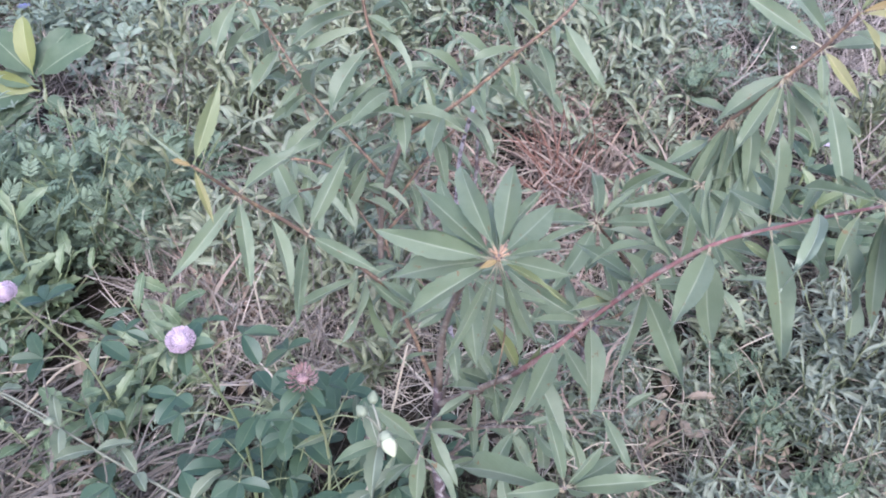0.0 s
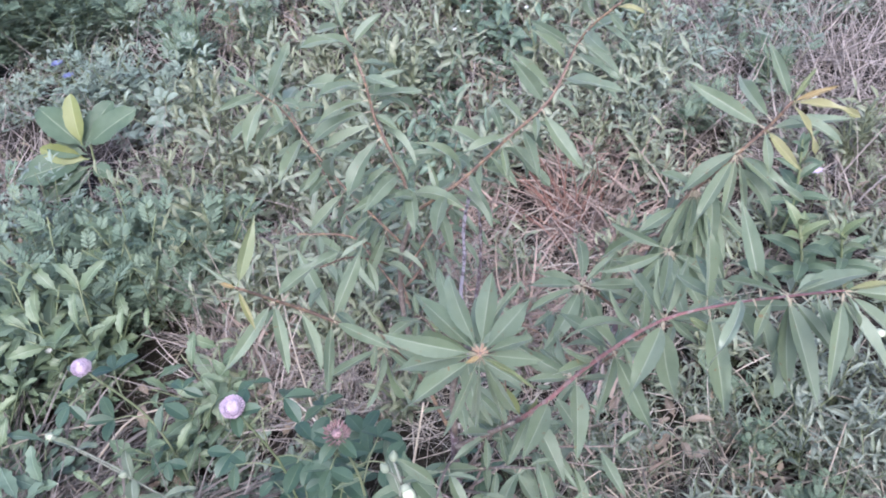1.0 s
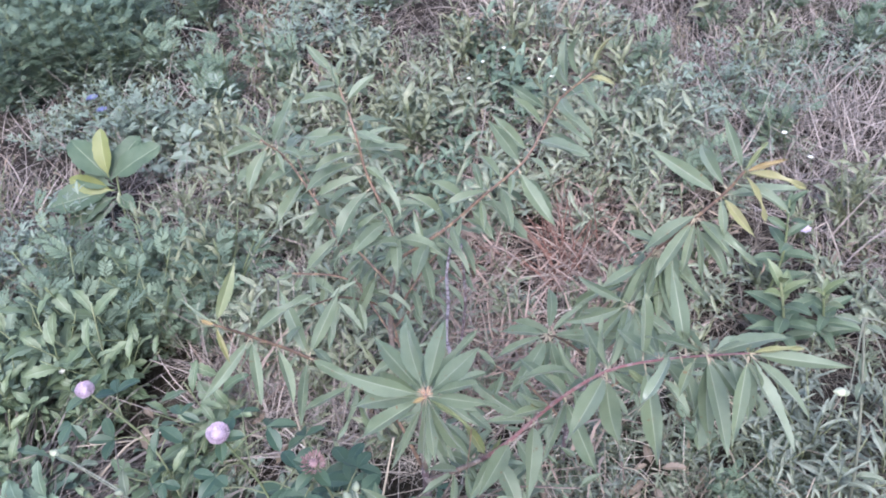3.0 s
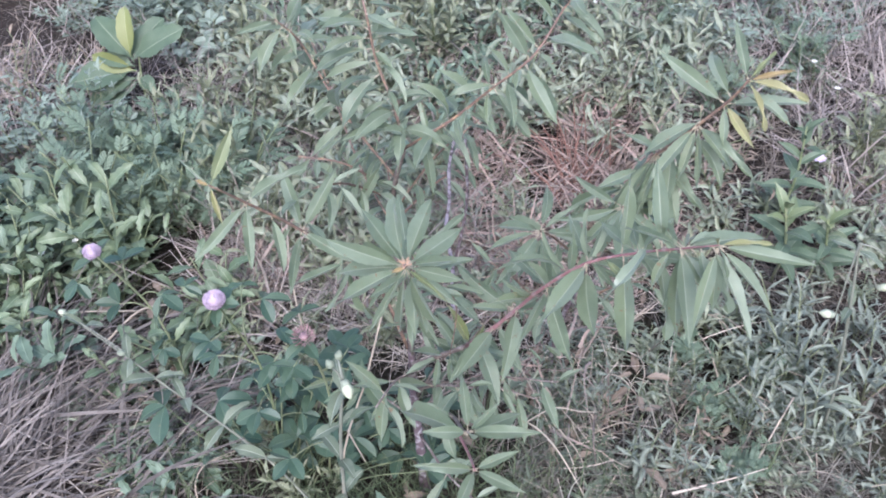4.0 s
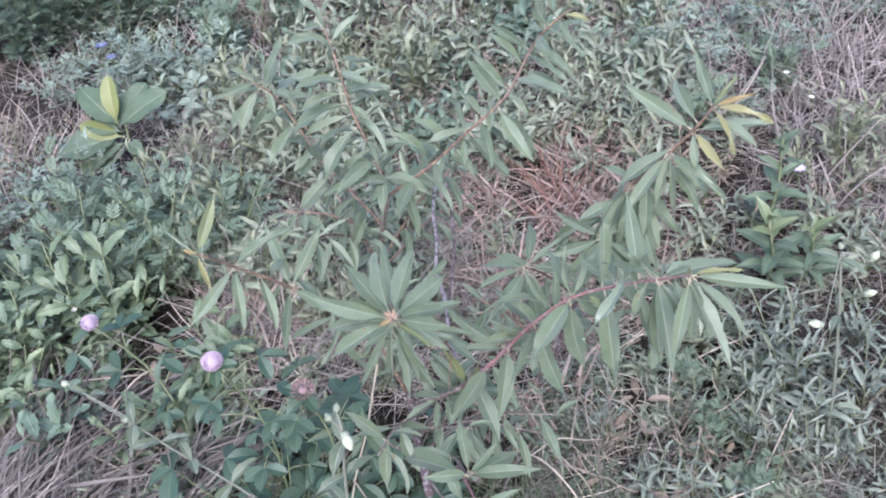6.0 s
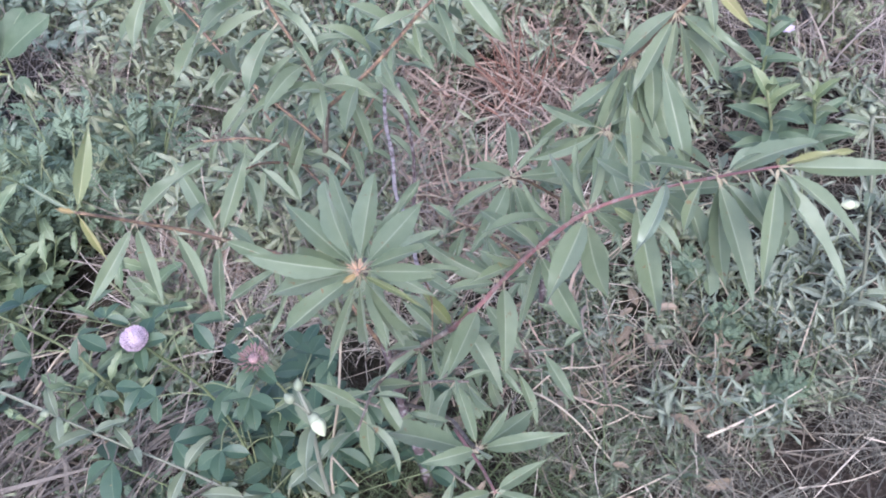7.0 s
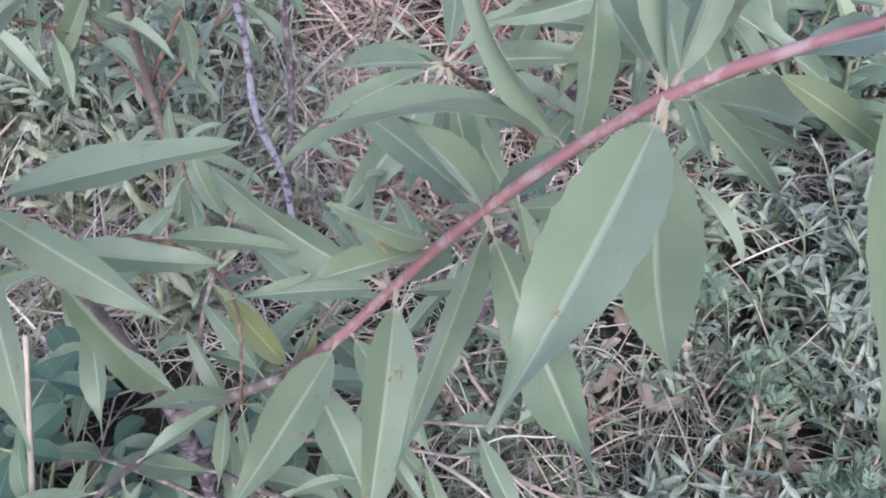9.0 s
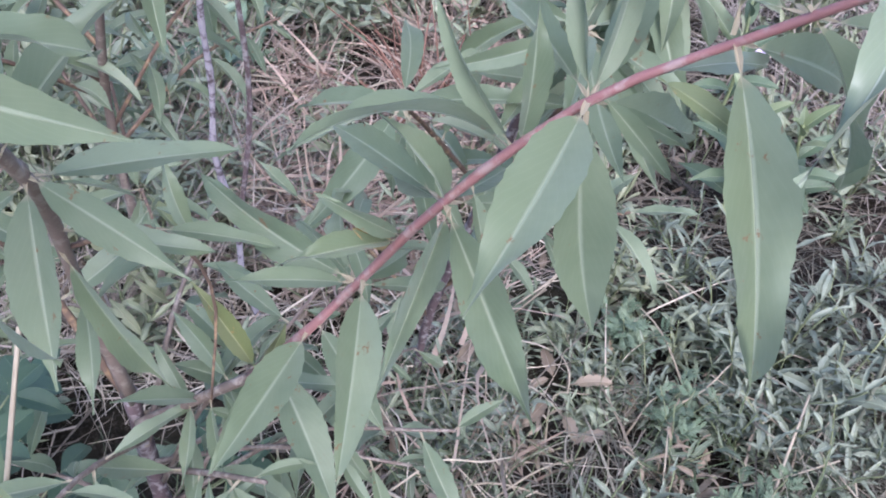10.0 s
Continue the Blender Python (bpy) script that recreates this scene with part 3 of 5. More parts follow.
# the shoot that ends in the open rosette
ROSE = (0.161, 0.441, 0.66)
ROSE_STEM = [(0.11, 0.615, 0.32), (0.118, 0.592, 0.43), (0.142, 0.54, 0.553), ROSE]
rosette = shoot(sapling, ROSE_STEM, 0.0042, 0.002, BARK_GREY, 5, (0.2, 0.55), (0.05, 0.065), 0.8, 0)
ROSE_UP = np.array((0.03, -0.62, 0.78))
STAR_LEAVES = [(106, 9, 0.082), (80, 10, 0.079), (58, -9, 0.081), (18, -31, 0.06), (34, -20, 0.054), (-8, -70, 0.08), (-140, -80, 0.078), (-135, -48, 0.074),
               (-155, -20, 0.074), (172, -19, 0.077), (166, 8, 0.081), (131, 10, 0.081), (-45, -74, 0.075), (92, -5, 0.07), (148, -10, 0.07), (112, -20, 0.07)]
for k, (az, el, length) in enumerate(STAR_LEAVES):
    foot = np.array(ROSE) - ROSE_UP * 0.0011 * k
    hang = el < -45
    leaf_at(rosette, foot, foot + way_of(az, el) * length, rnd.uniform(0.18, 0.22) if hang else rnd.uniform(0.26, 0.31), 0.8 if hang else rnd.uniform(0.35, 0.6), rnd.uniform(0.15, 0.6), ROSE_UP + rng.normal(0, 0.08, 3), rnd.uniform(-0.06, 0.06), stem=0.15)
leaf_at(rosette, np.array(ROSE) - (0, 0, 0.003), np.array(ROSE) + way_of(-30, -22) * 0.05, 0.2, 0.7, 0.35, ROSE_UP, 0.08, skin=LEAF_OLD, label="yellowing leaf")
leaf_at(rosette, np.array(ROSE) - (0, 0, 0.002), np.array(ROSE) + way_of(-165, -25) * 0.014, 0.4, 0.3, 0.2, ROSE_UP, skin=LEAF_RUST, label="small orange leaf")
# leaves on the shoot below it
leaf_at(rosette, (0.142, 0.54, 0.553), (0.195, 0.516, 0.526), 0.26, 0.35, 0.3, (-0.1, -0.6, 0.8), 0.05)
leaf_at(rosette, (0.14, 0.543, 0.548), (0.202, 0.596, 0.519), 0.21, 0.4, 0.3, (0.0, -0.5, 0.85))
leaf_at(rosette, (0.142, 0.541, 0.552), (0.148, 0.496, 0.494), 0.32, 0.5, 0.2, (0.0, -0.8, 0.5))
leaf_at(rosette, (0.14, 0.545, 0.545), (0.09, 0.535, 0.51), 0.25, 0.5, 0.4, (-0.1, -0.6, 0.7))
leaf_at(rosette, (0.128, 0.57, 0.49), (0.158, 0.562, 0.404), 0.22, 0.5, 0.3, (0.0, -0.9, 0.3))
leaf_at(rosette, (0.145, 0.528, 0.565), (0.12, 0.61, 0.6), 0.24, 0.4, 0.5, (0.0, -0.6, 0.8))
leaf_at(rosette, (0.147, 0.52, 0.573), (0.2, 0.56, 0.62), 0.22, 0.5, 0.4, (0.0, -0.6, 0.8))
b = Build()
for k in range(16):
    w = way_of(k * 137.5, rnd.uniform(10, 60))
    b.tube([np.array(ROSE), np.array(ROSE) + w * 0.006 + (0, 0, 0.001), np.array(ROSE) + w * rnd.uniform(0.004, 0.009)], 0.0006, 0.0003, 4)
part("tuft", b.mesh("tuft", fibre_material("rusty_stalk", (0.3, 0.17, 0.1), (0.5, 0.34, 0.23), 0.6, 60, True)), rosette, "tuft of rusty young leaf stalks")
# the thin pinkish side shoot that droops beside it
side = shoot(sapling, [(0.128, 0.572, 0.487), (0.165, 0.578, 0.492), (0.176, 0.598, 0.43), (0.166, 0.584, 0.36)], 0.0012, 0.0007, BARK_MID, 0)
leaf_at(side, (0.165, 0.578, 0.492), (0.213, 0.586, 0.472), 0.24, 0.45, 0.4, (0.0, -0.5, 0.85))
leaf_at(side, (0.166, 0.584, 0.362), (0.172, 0.56, 0.325), 0.26, 0.5, 0.4, (0.0, -0.8, 0.5))

# the shoot with the yellow tip over the green weeds
LEFT = [(0.108, 0.618, 0.31), (0.07, 0.625, 0.45), (0.01, 0.59, 0.555), (-0.024, 0.548, 0.63), (-0.036, 0.512, 0.681)]
left = shoot(sapling, LEFT, 0.0025, 0.0012, BARK_MID, 12, (0.15, 0.75), (0.045, 0.065), 0.9, 0, start=40)
TIP = np.array(LEFT[-1])
leaf_at(left, TIP, TIP + (0.017, 0.046, 0.04), 0.24, 0.5, 0.2, (0.1, -0.9, 0.3), 0.05, skin=LEAF_OLD, label="upright yellow-green leaf")
leaf_at(left, TIP, TIP + way_of(155, 30) * 0.042, 0.14, 0.8, 0.3, (0.0, -0.7, 0.6), skin=LEAF_PALE, label="narrow pale young leaf")
leaf_at(left, TIP, TIP + way_of(165, 10) * 0.017, 0.35, 0.4, 0.3, (0.0, -0.7, 0.6), skin=LEAF_RUST, label="small orange leaf")
leaf_at(left, TIP, TIP + way_of(-60, -60) * 0.04, 0.24, 0.7, 0.3, (0.2, -0.8, 0.4), skin=LEAF_YOUNG, label="hanging yellow-green leaf")
leaf_at(left, LEFT[3], np.array(LEFT[3]) + way_of(-135, -30) * 0.08, 0.2, 0.4, 0.4, (0.0, -0.6, 0.8), 0.08)
leaf_at(left, LEFT[3], np.array(LEFT[3]) + way_of(-80, -50) * 0.07, 0.24, 0.5, 0.4, (0.1, -0.7, 0.6))
leaf_at(left, LEFT[3], np.array(LEFT[3]) + way_of(25, 20) * 0.075, 0.24, 0.4, 0.5, (0.0, -0.6, 0.8))
leaf_at(left, LEFT[2], np.array(LEFT[2]) + way_of(-100, -45) * 0.075, 0.24, 0.5, 0.4, (0.0, -0.7, 0.7))
leaf_at(left, LEFT[2], np.array(LEFT[2]) + way_of(-20, -20) * 0.07, 0.24, 0.5, 0.4, (0.0, -0.6, 0.8))
leaf_at(left, LEFT[2], np.array(LEFT[2]) + way_of(60, 35) * 0.085, 0.22, 0.4, 0.4, (0.0, -0.7, 0.7))
leaf_at(left, LEFT[2], np.array(LEFT[2]) + way_of(120, 35) * 0.085, 0.22, 0.4, 0.4, (0.0, -0.7, 0.7))
tassel(left, (0.05, 0.61, 0.49), 5, 0.075, -150, 260, (-60, 10))

# the low sprout by the foot, two whorls of leaves on one stem
NEAR = [(0.108, 0.615, 0.2), (0.15, 0.55, 0.29), (0.181, 0.497, 0.356), (0.2, 0.447, 0.405), (0.211, 0.415, 0.452)]
sprout = shoot(sapling, NEAR, 0.0026, 0.0016, BARK_GREY, 4, (0.25, 0.5), (0.05, 0.065), 0.5, 0, start=15)
WHORL = np.array(NEAR[-1])
leaf_at(sprout, WHORL, (0.166, 0.399, 0.47), 0.34, 0.4, 0.5, (0.0, -0.4, 0.9))
leaf_at(sprout, WHORL, (0.287, 0.414, 0.463), 0.26, 0.4, 0.4, (0.0, -0.5, 0.9))
leaf_at(sprout, WHORL, (0.199, 0.47, 0.478), 0.26, 0.4, 0.4, (0.1, -0.6, 0.8))
leaf_at(sprout, WHORL, (0.262, 0.461, 0.425), 0.3, 0.5, 0.6, (0.0, -0.5, 0.9))
leaf_at(sprout, WHORL - (0, 0, 0.006), (0.128, 0.468, 0.4), 0.3, 0.5, 0.7, (0.0, -0.4, 0.9))
leaf_at(sprout, WHORL, (0.225, 0.39, 0.485), 0.24, 0.6, 0.3, (0.2, -0.6, 0.7))
leaf_at(sprout, WHORL, (0.244, 0.44, 0.48), 0.24, 0.6, 0.3, (0.0, -0.6, 0.7))
SPUR = np.array((0.219, 0.392, 0.42))
low_sprout = shoot(sapling, [(0.181, 0.497, 0.34), (0.205, 0.44, 0.375), tuple(SPUR)], 0.002, 0.0013, BARK_PINK, 0)
leaf_at(low_sprout, SPUR, (0.16, 0.37, 0.455), 0.24, 0.4, 0.4, (0.0, -0.4, 0.9))
leaf_at(low_sprout, SPUR, (0.275, 0.365, 0.43), 0.26, 0.5, 0.5, (0.0, -0.4, 0.9))
leaf_at(low_sprout, SPUR, (0.265, 0.4, 0.45), 0.26, 0.5, 0.5, (0.0, -0.4, 0.9))
leaf_at(low_sprout, SPUR, (0.205, 0.33, 0.43), 0.26, 0.5, 0.5, (0.0, -0.4, 0.9))
shoot(sapling, [(0.112, 0.61, 0.25), (0.16, 0.56, 0.33), (0.2, 0.53, 0.37)], 0.0024, 0.0012, BARK_GREY, 8, (0.3, 1.0), (0.055, 0.085), 0.8, 0, start=70)
shoot(sapling, [(0.108, 0.612, 0.2), (0.2, 0.62, 0.27), (0.3, 0.6, 0.3)], 0.002, 0.001, BARK_GREY, 9, (0.35, 1.0), (0.055, 0.08), 0.5, 0, start=110)
shoot(sapling, [(0.106, 0.61, 0.14), (0.16, 0.53, 0.17), (0.22, 0.47, 0.19)], 0.0022, 0.0011, BARK_GREY, 8, (0.4, 1.0), (0.06, 0.08), 0.4, 0, start=200)
for n in range(3):
    a = n * 1.7 + 1.2
    at = np.array([0.108, 0.615, rnd.uniform(0.15, 0.3)])
    far = rnd.uniform(0.08, 0.14)
    end = at + (far * math.cos(a), far * math.sin(a), rnd.uniform(0.05, 0.11))
    shoot(sapling, [at, (at + end) / 2 + (0, 0, 0.015), end], 0.0022, 0.0011, BARK_GREY, 8, (0.3, 1.0), (0.045, 0.075), 0.7, 0, start=50 * n)

for n in range(4):
    at = np.array([0.11, 0.615, rnd.uniform(0.16, 0.3)])
    end = np.array([rnd.uniform(0.14, 0.36), rnd.uniform(0.6, 0.76), rnd.uniform(0.2, 0.37)])
    shoot(sapling, [at, (at + end) / 2 + (0, 0, 0.02), end], 0.002, 0.001, BARK_GREY, 10, (0.35, 1.0), (0.04, 0.075), 0.6, 0, start=40 * n)

# a third stem, which climbs to a yellow-tipped end
FOOT_C = (0.29, 0.85, 0.0)
stem_c = thing("young_tree", FOOT_C, "thin young tree with drooping leaves and a yellow tip", "tree")
part("trunk", Build().tube([FOOT_C, (0.3, 0.82, 0.15), (0.335, 0.785, 0.33), (0.36, 0.77, 0.45)], 0.0045, 0.0036, 6, 0, 0.05).mesh("trunk", BARK_OLD), stem_c)
RISE = [(0.36, 0.77, 0.45), (0.393, 0.765, 0.53), (0.422, 0.768, 0.56), (0.47, 0.76, 0.622), (0.486, 0.748, 0.66)]
rise = shoot(stem_c, RISE, 0.0025, 0.0016, BARK_MID, 16, (0.05, 0.85), (0.06, 0.085), 1.0, 0, start=10)
TIP = np.array(RISE[-1])
leaf_at(rise, TIP, TIP + way_of(8, 12) * 0.05, 0.2, 0.5, 0.3, (0.0, -0.6, 0.8), skin=LEAF_RUST, label="orange-yellow young leaf")
leaf_at(rise, TIP, TIP + way_of(-22, -8) * 0.068, 0.22, 0.5, 0.5, (0.0, -0.6, 0.8), skin=LEAF_YOUNG, label="yellow-green young leaf")
leaf_at(rise, TIP, TIP + way_of(40, 30) * 0.045, 0.22, 0.5, 0.3, (0.0, -0.7, 0.6), skin=LEAF_OLD, label="yellow-green young leaf")
leaf_at(rise, TIP, TIP + way_of(-55, -50) * 0.06, 0.2, 0.6, 0.4, (0.2, -0.7, 0.5), skin=LEAF_YOUNG, label="hanging yellow-green leaf")
leaf_at(rise, RISE[3], np.array(RISE[3]) + way_of(-40, -40) * 0.06, 0.24, 0.5, 0.4, (0.1, -0.7, 0.6), skin=LEAF_YOUNG, label="hanging yellow-green leaf")
leaf_at(rise, TIP, TIP + way_of(110, 45) * 0.07, 0.24, 0.5, 0.3, (0.0, -0.8, 0.5))
leaf_at(rise, RISE[3], np.array(RISE[3]) + way_of(150, 25) * 0.1, 0.22, 0.45, 0.5, (0.0, -0.6, 0.8))
leaf_at(rise, RISE[3], np.array(RISE[3]) + way_of(10, -5) * 0.1, 0.2, 0.45, 0.5, (0.0, -0.6, 0.8))
tassel(rise, (0.404, 0.766, 0.545), 11, 0.11, -170, 220, (-78, -30))
tassel(rise, (0.375, 0.768, 0.49), 7, 0.09, -170, 340, (-60, 0))
tassel(rise, (0.445, 0.765, 0.59), 7, 0.095, -140, 180, (-70, -10))
limb = shoot(stem_c, [(0.335, 0.785, 0.33), (0.29, 0.74, 0.42), (0.27, 0.7, 0.47)], 0.0021, 0.0012, BARK_MID, 8, (0.1, 0.8), (0.055, 0.075), 0.8, 0, start=40)
tassel(limb, (0.27, 0.7, 0.47), 9, 0.085, 0, 360, (-50, 10))
limb = shoot(stem_c, [(0.34, 0.782, 0.35), (0.375, 0.73, 0.46), (0.365, 0.7, 0.515)], 0.0021, 0.0012, BARK_MID, 10, (0.1, 0.8), (0.055, 0.08), 0.9, 0, start=80)
tassel(limb, (0.365, 0.7, 0.515), 12, 0.1, -170, 340, (-65, 5))
shoot(stem_c, [(0.31, 0.81, 0.2), (0.38, 0.78, 0.3), (0.43, 0.74, 0.35)], 0.002, 0.0012, BARK_MID, 12, (0.2, 1.0), (0.05, 0.08), 0.6, 0, start=130)
shoot(stem_c, [(0.3, 0.82, 0.15), (0.24, 0.8, 0.27), (0.2, 0.78, 0.33)], 0.002, 0.0012, BARK_MID, 10, (0.2, 1.0), (0.05, 0.075), 0.6, 0, start=200)

# the second stem behind it, forked
FOOT_B = (0.035, 0.93, 0.0)
stem_b = thing("young_tree", FOOT_B, "slender young tree with a forked brown stem and narrow leaves", "tree")
FORK = (0.072, 0.855, 0.472)
part("trunk", Build().tube([FOOT_B, (0.027, 0.925, 0.12), (0.022, 0.92, 0.22), (0.034, 0.908, 0.34), FORK], 0.0052, 0.0036, 6, 0, 0.1).mesh("trunk", BARK_GREY), stem_b, "thin brown bark")
shoot(stem_b, [FORK, (0.064, 0.865, 0.53), (0.042, 0.88, 0.6), (0.036, 0.885, 0.66), (0.008, 0.95, 0.71)], 0.0025, 0.0012, BARK_MID, 44, (0.05, 1.0), (0.06, 0.095), 0.6, 0, start=0)
shoot(stem_b, [FORK, (0.141, 0.841, 0.53), (0.199, 0.847, 0.58), (0.253, 0.848, 0.63), (0.292, 0.89, 0.68), (0.335, 0.87, 0.73)], 0.0025, 0.0012, BARK_MID, 54, (0.05, 1.0), (0.055, 0.09), 0.6, 3, start=60)
shoot(stem_b, [(0.045, 0.9, 0.38), (-0.04, 0.95, 0.47), (-0.1, 1.0, 0.55), (-0.125, 0.98, 0.6)], 0.0021, 0.0012, BARK_MID, 38, (0.05, 1.0), (0.065, 0.1), 0.7, 0, start=30)
shoot(stem_b, [(0.03, 0.915, 0.3), (0.1, 0.93, 0.4), (0.17, 0.95, 0.46)], 0.002, 0.0012, BARK_MID, 14, (0.15, 1.0), (0.05, 0.075), 0.6, 0, start=90)
shoot(stem_b, [(0.03, 0.912, 0.33), (-0.02, 0.86, 0.4), (-0.05, 0.8, 0.44)], 0.002, 0.0012, BARK_MID, 16, (0.1, 1.0), (0.05, 0.075), 0.7, 0, start=20)
shoot(stem_b, [(0.032, 0.915, 0.25), (-0.04, 1.0, 0.32), (-0.1, 1.1, 0.4), (-0.14, 1.15, 0.48)], 0.0021, 0.0012, BARK_MID, 24, (0.15, 1.0), (0.055, 0.08), 0.6, 0, start=0)

for n in range(4):
    a = n * 1.6 + 0.3
    foot, far = rnd.uniform(0.2, 0.42), rnd.uniform(0.1, 0.17)
    at = np.array([0.035, 0.915, foot])
    end = at + (far * math.cos(a), far * math.sin(a), rnd.uniform(0.06, 0.14))
    shoot(stem_b, [at, (at + end) / 2 + (0, 0, 0.02), end], 0.0022, 0.0011, BARK_MID, 12, (0.2, 1.0), (0.045, 0.075), 0.6, 0, start=60 * n)

# the dead stem beside it, purple and peeling
dead = thing("dead_sapling", (0.125, 0.93, 0.0), "leafless dead sapling with purple and pale peeling bark", "sapling")
part("stalk", Build().tube([(0.125, 0.93, 0.0), (0.114, 0.915, 0.1), (0.122, 0.9, 0.2), (0.118, 0.882, 0.29), (0.13, 0.866, 0.372), (0.136, 0.85, 0.45), (0.152, 0.84, 0.52)], 0.0036, 0.0022, 6, 0, 0.16).mesh("stalk",
     fibre_material("peeling_bark", (0.3, 0.27, 0.32), (0.5, 0.47, 0.53), 0.7, 120, True, None, (0.09, 0.07, 0.08))), dead)
part("side_stalk", Build().tube([(0.12, 0.905, 0.18), (0.15, 0.9, 0.33), (0.158, 0.87, 0.48)], 0.003, 0.002, 6, 0, 0.1).mesh("side_stalk", BARK_OLD), dead)


# ---- weeds ----
BROAD_T = [leaf_shape(w, fo, be, 0.05, 0.1, 11, 1, 0.45, tw, 0.15, 1.0, si) for w, fo, be, tw, si in ((0.32, 0.35, 0.6, 0.2, 0.15), (0.28, 0.5, 1.0, -0.3, -0.2), (0.36, 0.25, 0.8, 0.3, 0.1))]
NARROW_T = [leaf_shape(w, fo, be, 0.05, 0.08, 7, 1, 0.4, tw, 0.12, 1.25, si) for w, fo, be, tw, si in ((0.17, 0.35, 0.9, 0.5, 0.25), (0.13, 0.6, 0.5, -0.6, -0.3), (0.2, 0.3, 1.6, 0.3, 0.15), (0.15, 0.5, 2.0, 0.8, -0.15))]
SPIKE_T = [leaf_shape(w, fo, be, 0.03, 0.05, 6, 1, 0.38, tw, 0.1, 1.4, si) for w, fo, be, tw, si in ((0.13, 0.5, 0.6, 0.4, 0.2), (0.1, 0.6, 0.3, -0.5, -0.25), (0.15, 0.4, 1.1, 0.3, 0.15))]
SMALL_T = [leaf_shape(w, fo, be, 0.0, 0.1, 4, 1, 0.5, tw) for w, fo, be, tw in ((0.32, 0.3, 0.5, 0.1), (0.26, 0.4, 0.8, -0.2))]


def scatter_leaves(b, shapes, places, ways, ups, sizes, mi=0):
    pick = rng.integers(0, len(shapes), len(places))
    for k, s in enumerate(shapes):
        on = pick == k
        if on.any():
            b.stamp(s, turns_of(ways[on], ups[on], sizes[on]), places[on], mi)


def weed(name, label, shapes, skin, stems, height, spread, per_stem, size, rise, lobes=0, single=False, low=0.12):
    """A weed at the origin: several leaning stems, leaves in turn round each; lobes: side leaflets on each leaf stalk; single: each leaf a part."""
    root = thing(name, (0, 0, 0), label, "weed", "weeds")
    b, P, D, U, S = Build(), [], [], [], []
    for k in range(stems):
        a = 2 * np.pi * k / stems + rnd.uniform(-0.5, 0.5)
        out = rnd.uniform(0.25, 1.0) * spread
        h = height * rnd.uniform(0.6, 1.1)
        path = [(0, 0, 0), (0.35 * out * np.cos(a), 0.35 * out * np.sin(a), 0.5 * h), (out * np.cos(a), out * np.sin(a), h)]
        if single:
            part("stem", Build().tube(path, 0.002, 0.001, 4).mesh("stem", STALK), root)
        else:
            b.tube(path, 0.0016, 0.0008, 4, 1)
        for j in range(per_stem):
            f = low + (1 - low) * (j + rnd.random()) / per_stem
            at, way = on_path(path, 2 * f)
            az = np.degrees(a) + 137.5 * j + rnd.uniform(-25, 25)
            el = rise * rnd.uniform(0.3, 1.2) + 30 * max(0, f - 0.75) / 0.25
            w = way_of(az, el)
            length = size * rnd.uniform(0.65, 1.25) * (1.15 - 0.45 * f)
            if lobes:
                for m in range(lobes):
                    g = (m + 1) / lobes
                    for sgn in (-1, 1):
                        turn = np.radians(az + sgn * 50)
                        P.append(at + w * length * g)
                        D.append([np.cos(turn), np.sin(turn), rnd.uniform(-0.1, 0.5)])
                        U.append([rnd.gauss(0, 0.3), rnd.gauss(0, 0.3), 1])
                        S.append(length * rnd.uniform(0.4, 0.65))
                P.append(at + w * length * 0.9)
                D.append(w)
                U.append([0, 0, 1])
                S.append(length * 0.6)
            else:
                P.append(at)
                D.append(w)
                U.append([rnd.gauss(0, 0.25), rnd.gauss(0, 0.25), 1])
                S.append(length)
    if single:
        for p, d, u, s in zip(P, D, U, S):
            put_leaf(rnd.choice(shapes), root, p, d, u, s)
    else:
        scatter_leaves(b, shapes, np.array(P), np.array(D), np.array(U), np.array(S))
        tagged(part("foliage", b.mesh("foliage", [skin, STALK]), root), kind="stuff")
    return root


def plant(protos, spots, low=0.8, high=1.25, lean=12, gaps=-0.2):
    """Sets copies of some weeds at spots; each weed itself takes the first spot that falls to it."""
    clear = ((-0.8, 1.6, 0.13), (-1.37, 1.93, 0.24), (-0.36, 1.03, 0.07))
    free = [(x, y) for x, y in spots if all(math.hypot(x - a, y - b) > r for a, b, r in clear)]
    free = [q for q in free if noise.noise((q[0] * 5.3 + 9.1, q[1] * 5.3, 2.2)) > gaps]
    for k, (x, y) in enumerate(free):
        patch = noise.noise((x * 3.1, y * 3.1, len(protos) * 1.7)) * 1.3 + 0.5 + rnd.uniform(-0.25, 0.25)
        p = protos[k] if k < len(protos) else protos[int(min(max(patch, 0.0), 0.999) * len(protos))]
        s = rnd.uniform(low, high)
        m = pose(x, y, float(ground_height(x, y)) - 0.003, rnd.uniform(-lean, lean), rnd.uniform(-lean, lean), rnd.uniform(0, 360)) @ Matrix.Scale(s, 4)
        if k < len(protos) and not p.get("used"):
            p["used"] = 1
            p.matrix_basis = m
        else:
            copy_thing(p, m @ Matrix.Scale(1 / p.scale[0], 4))


def spots(cx, cy, rx, ry, count, gap=0.0):
    out, tries = [], 0
    while len(out) < count and tries < 40 * count:
        tries += 1
        a, r = rnd.uniform(0, 2 * math.pi), math.sqrt(rnd.random())
        p = (cx + rx * r * math.cos(a), cy + ry * r * math.sin(a))
        if all((p[0] - q[0]) ** 2 + (p[1] - q[1]) ** 2 > gap * gap for q in out):
            out.append(p)
    return out


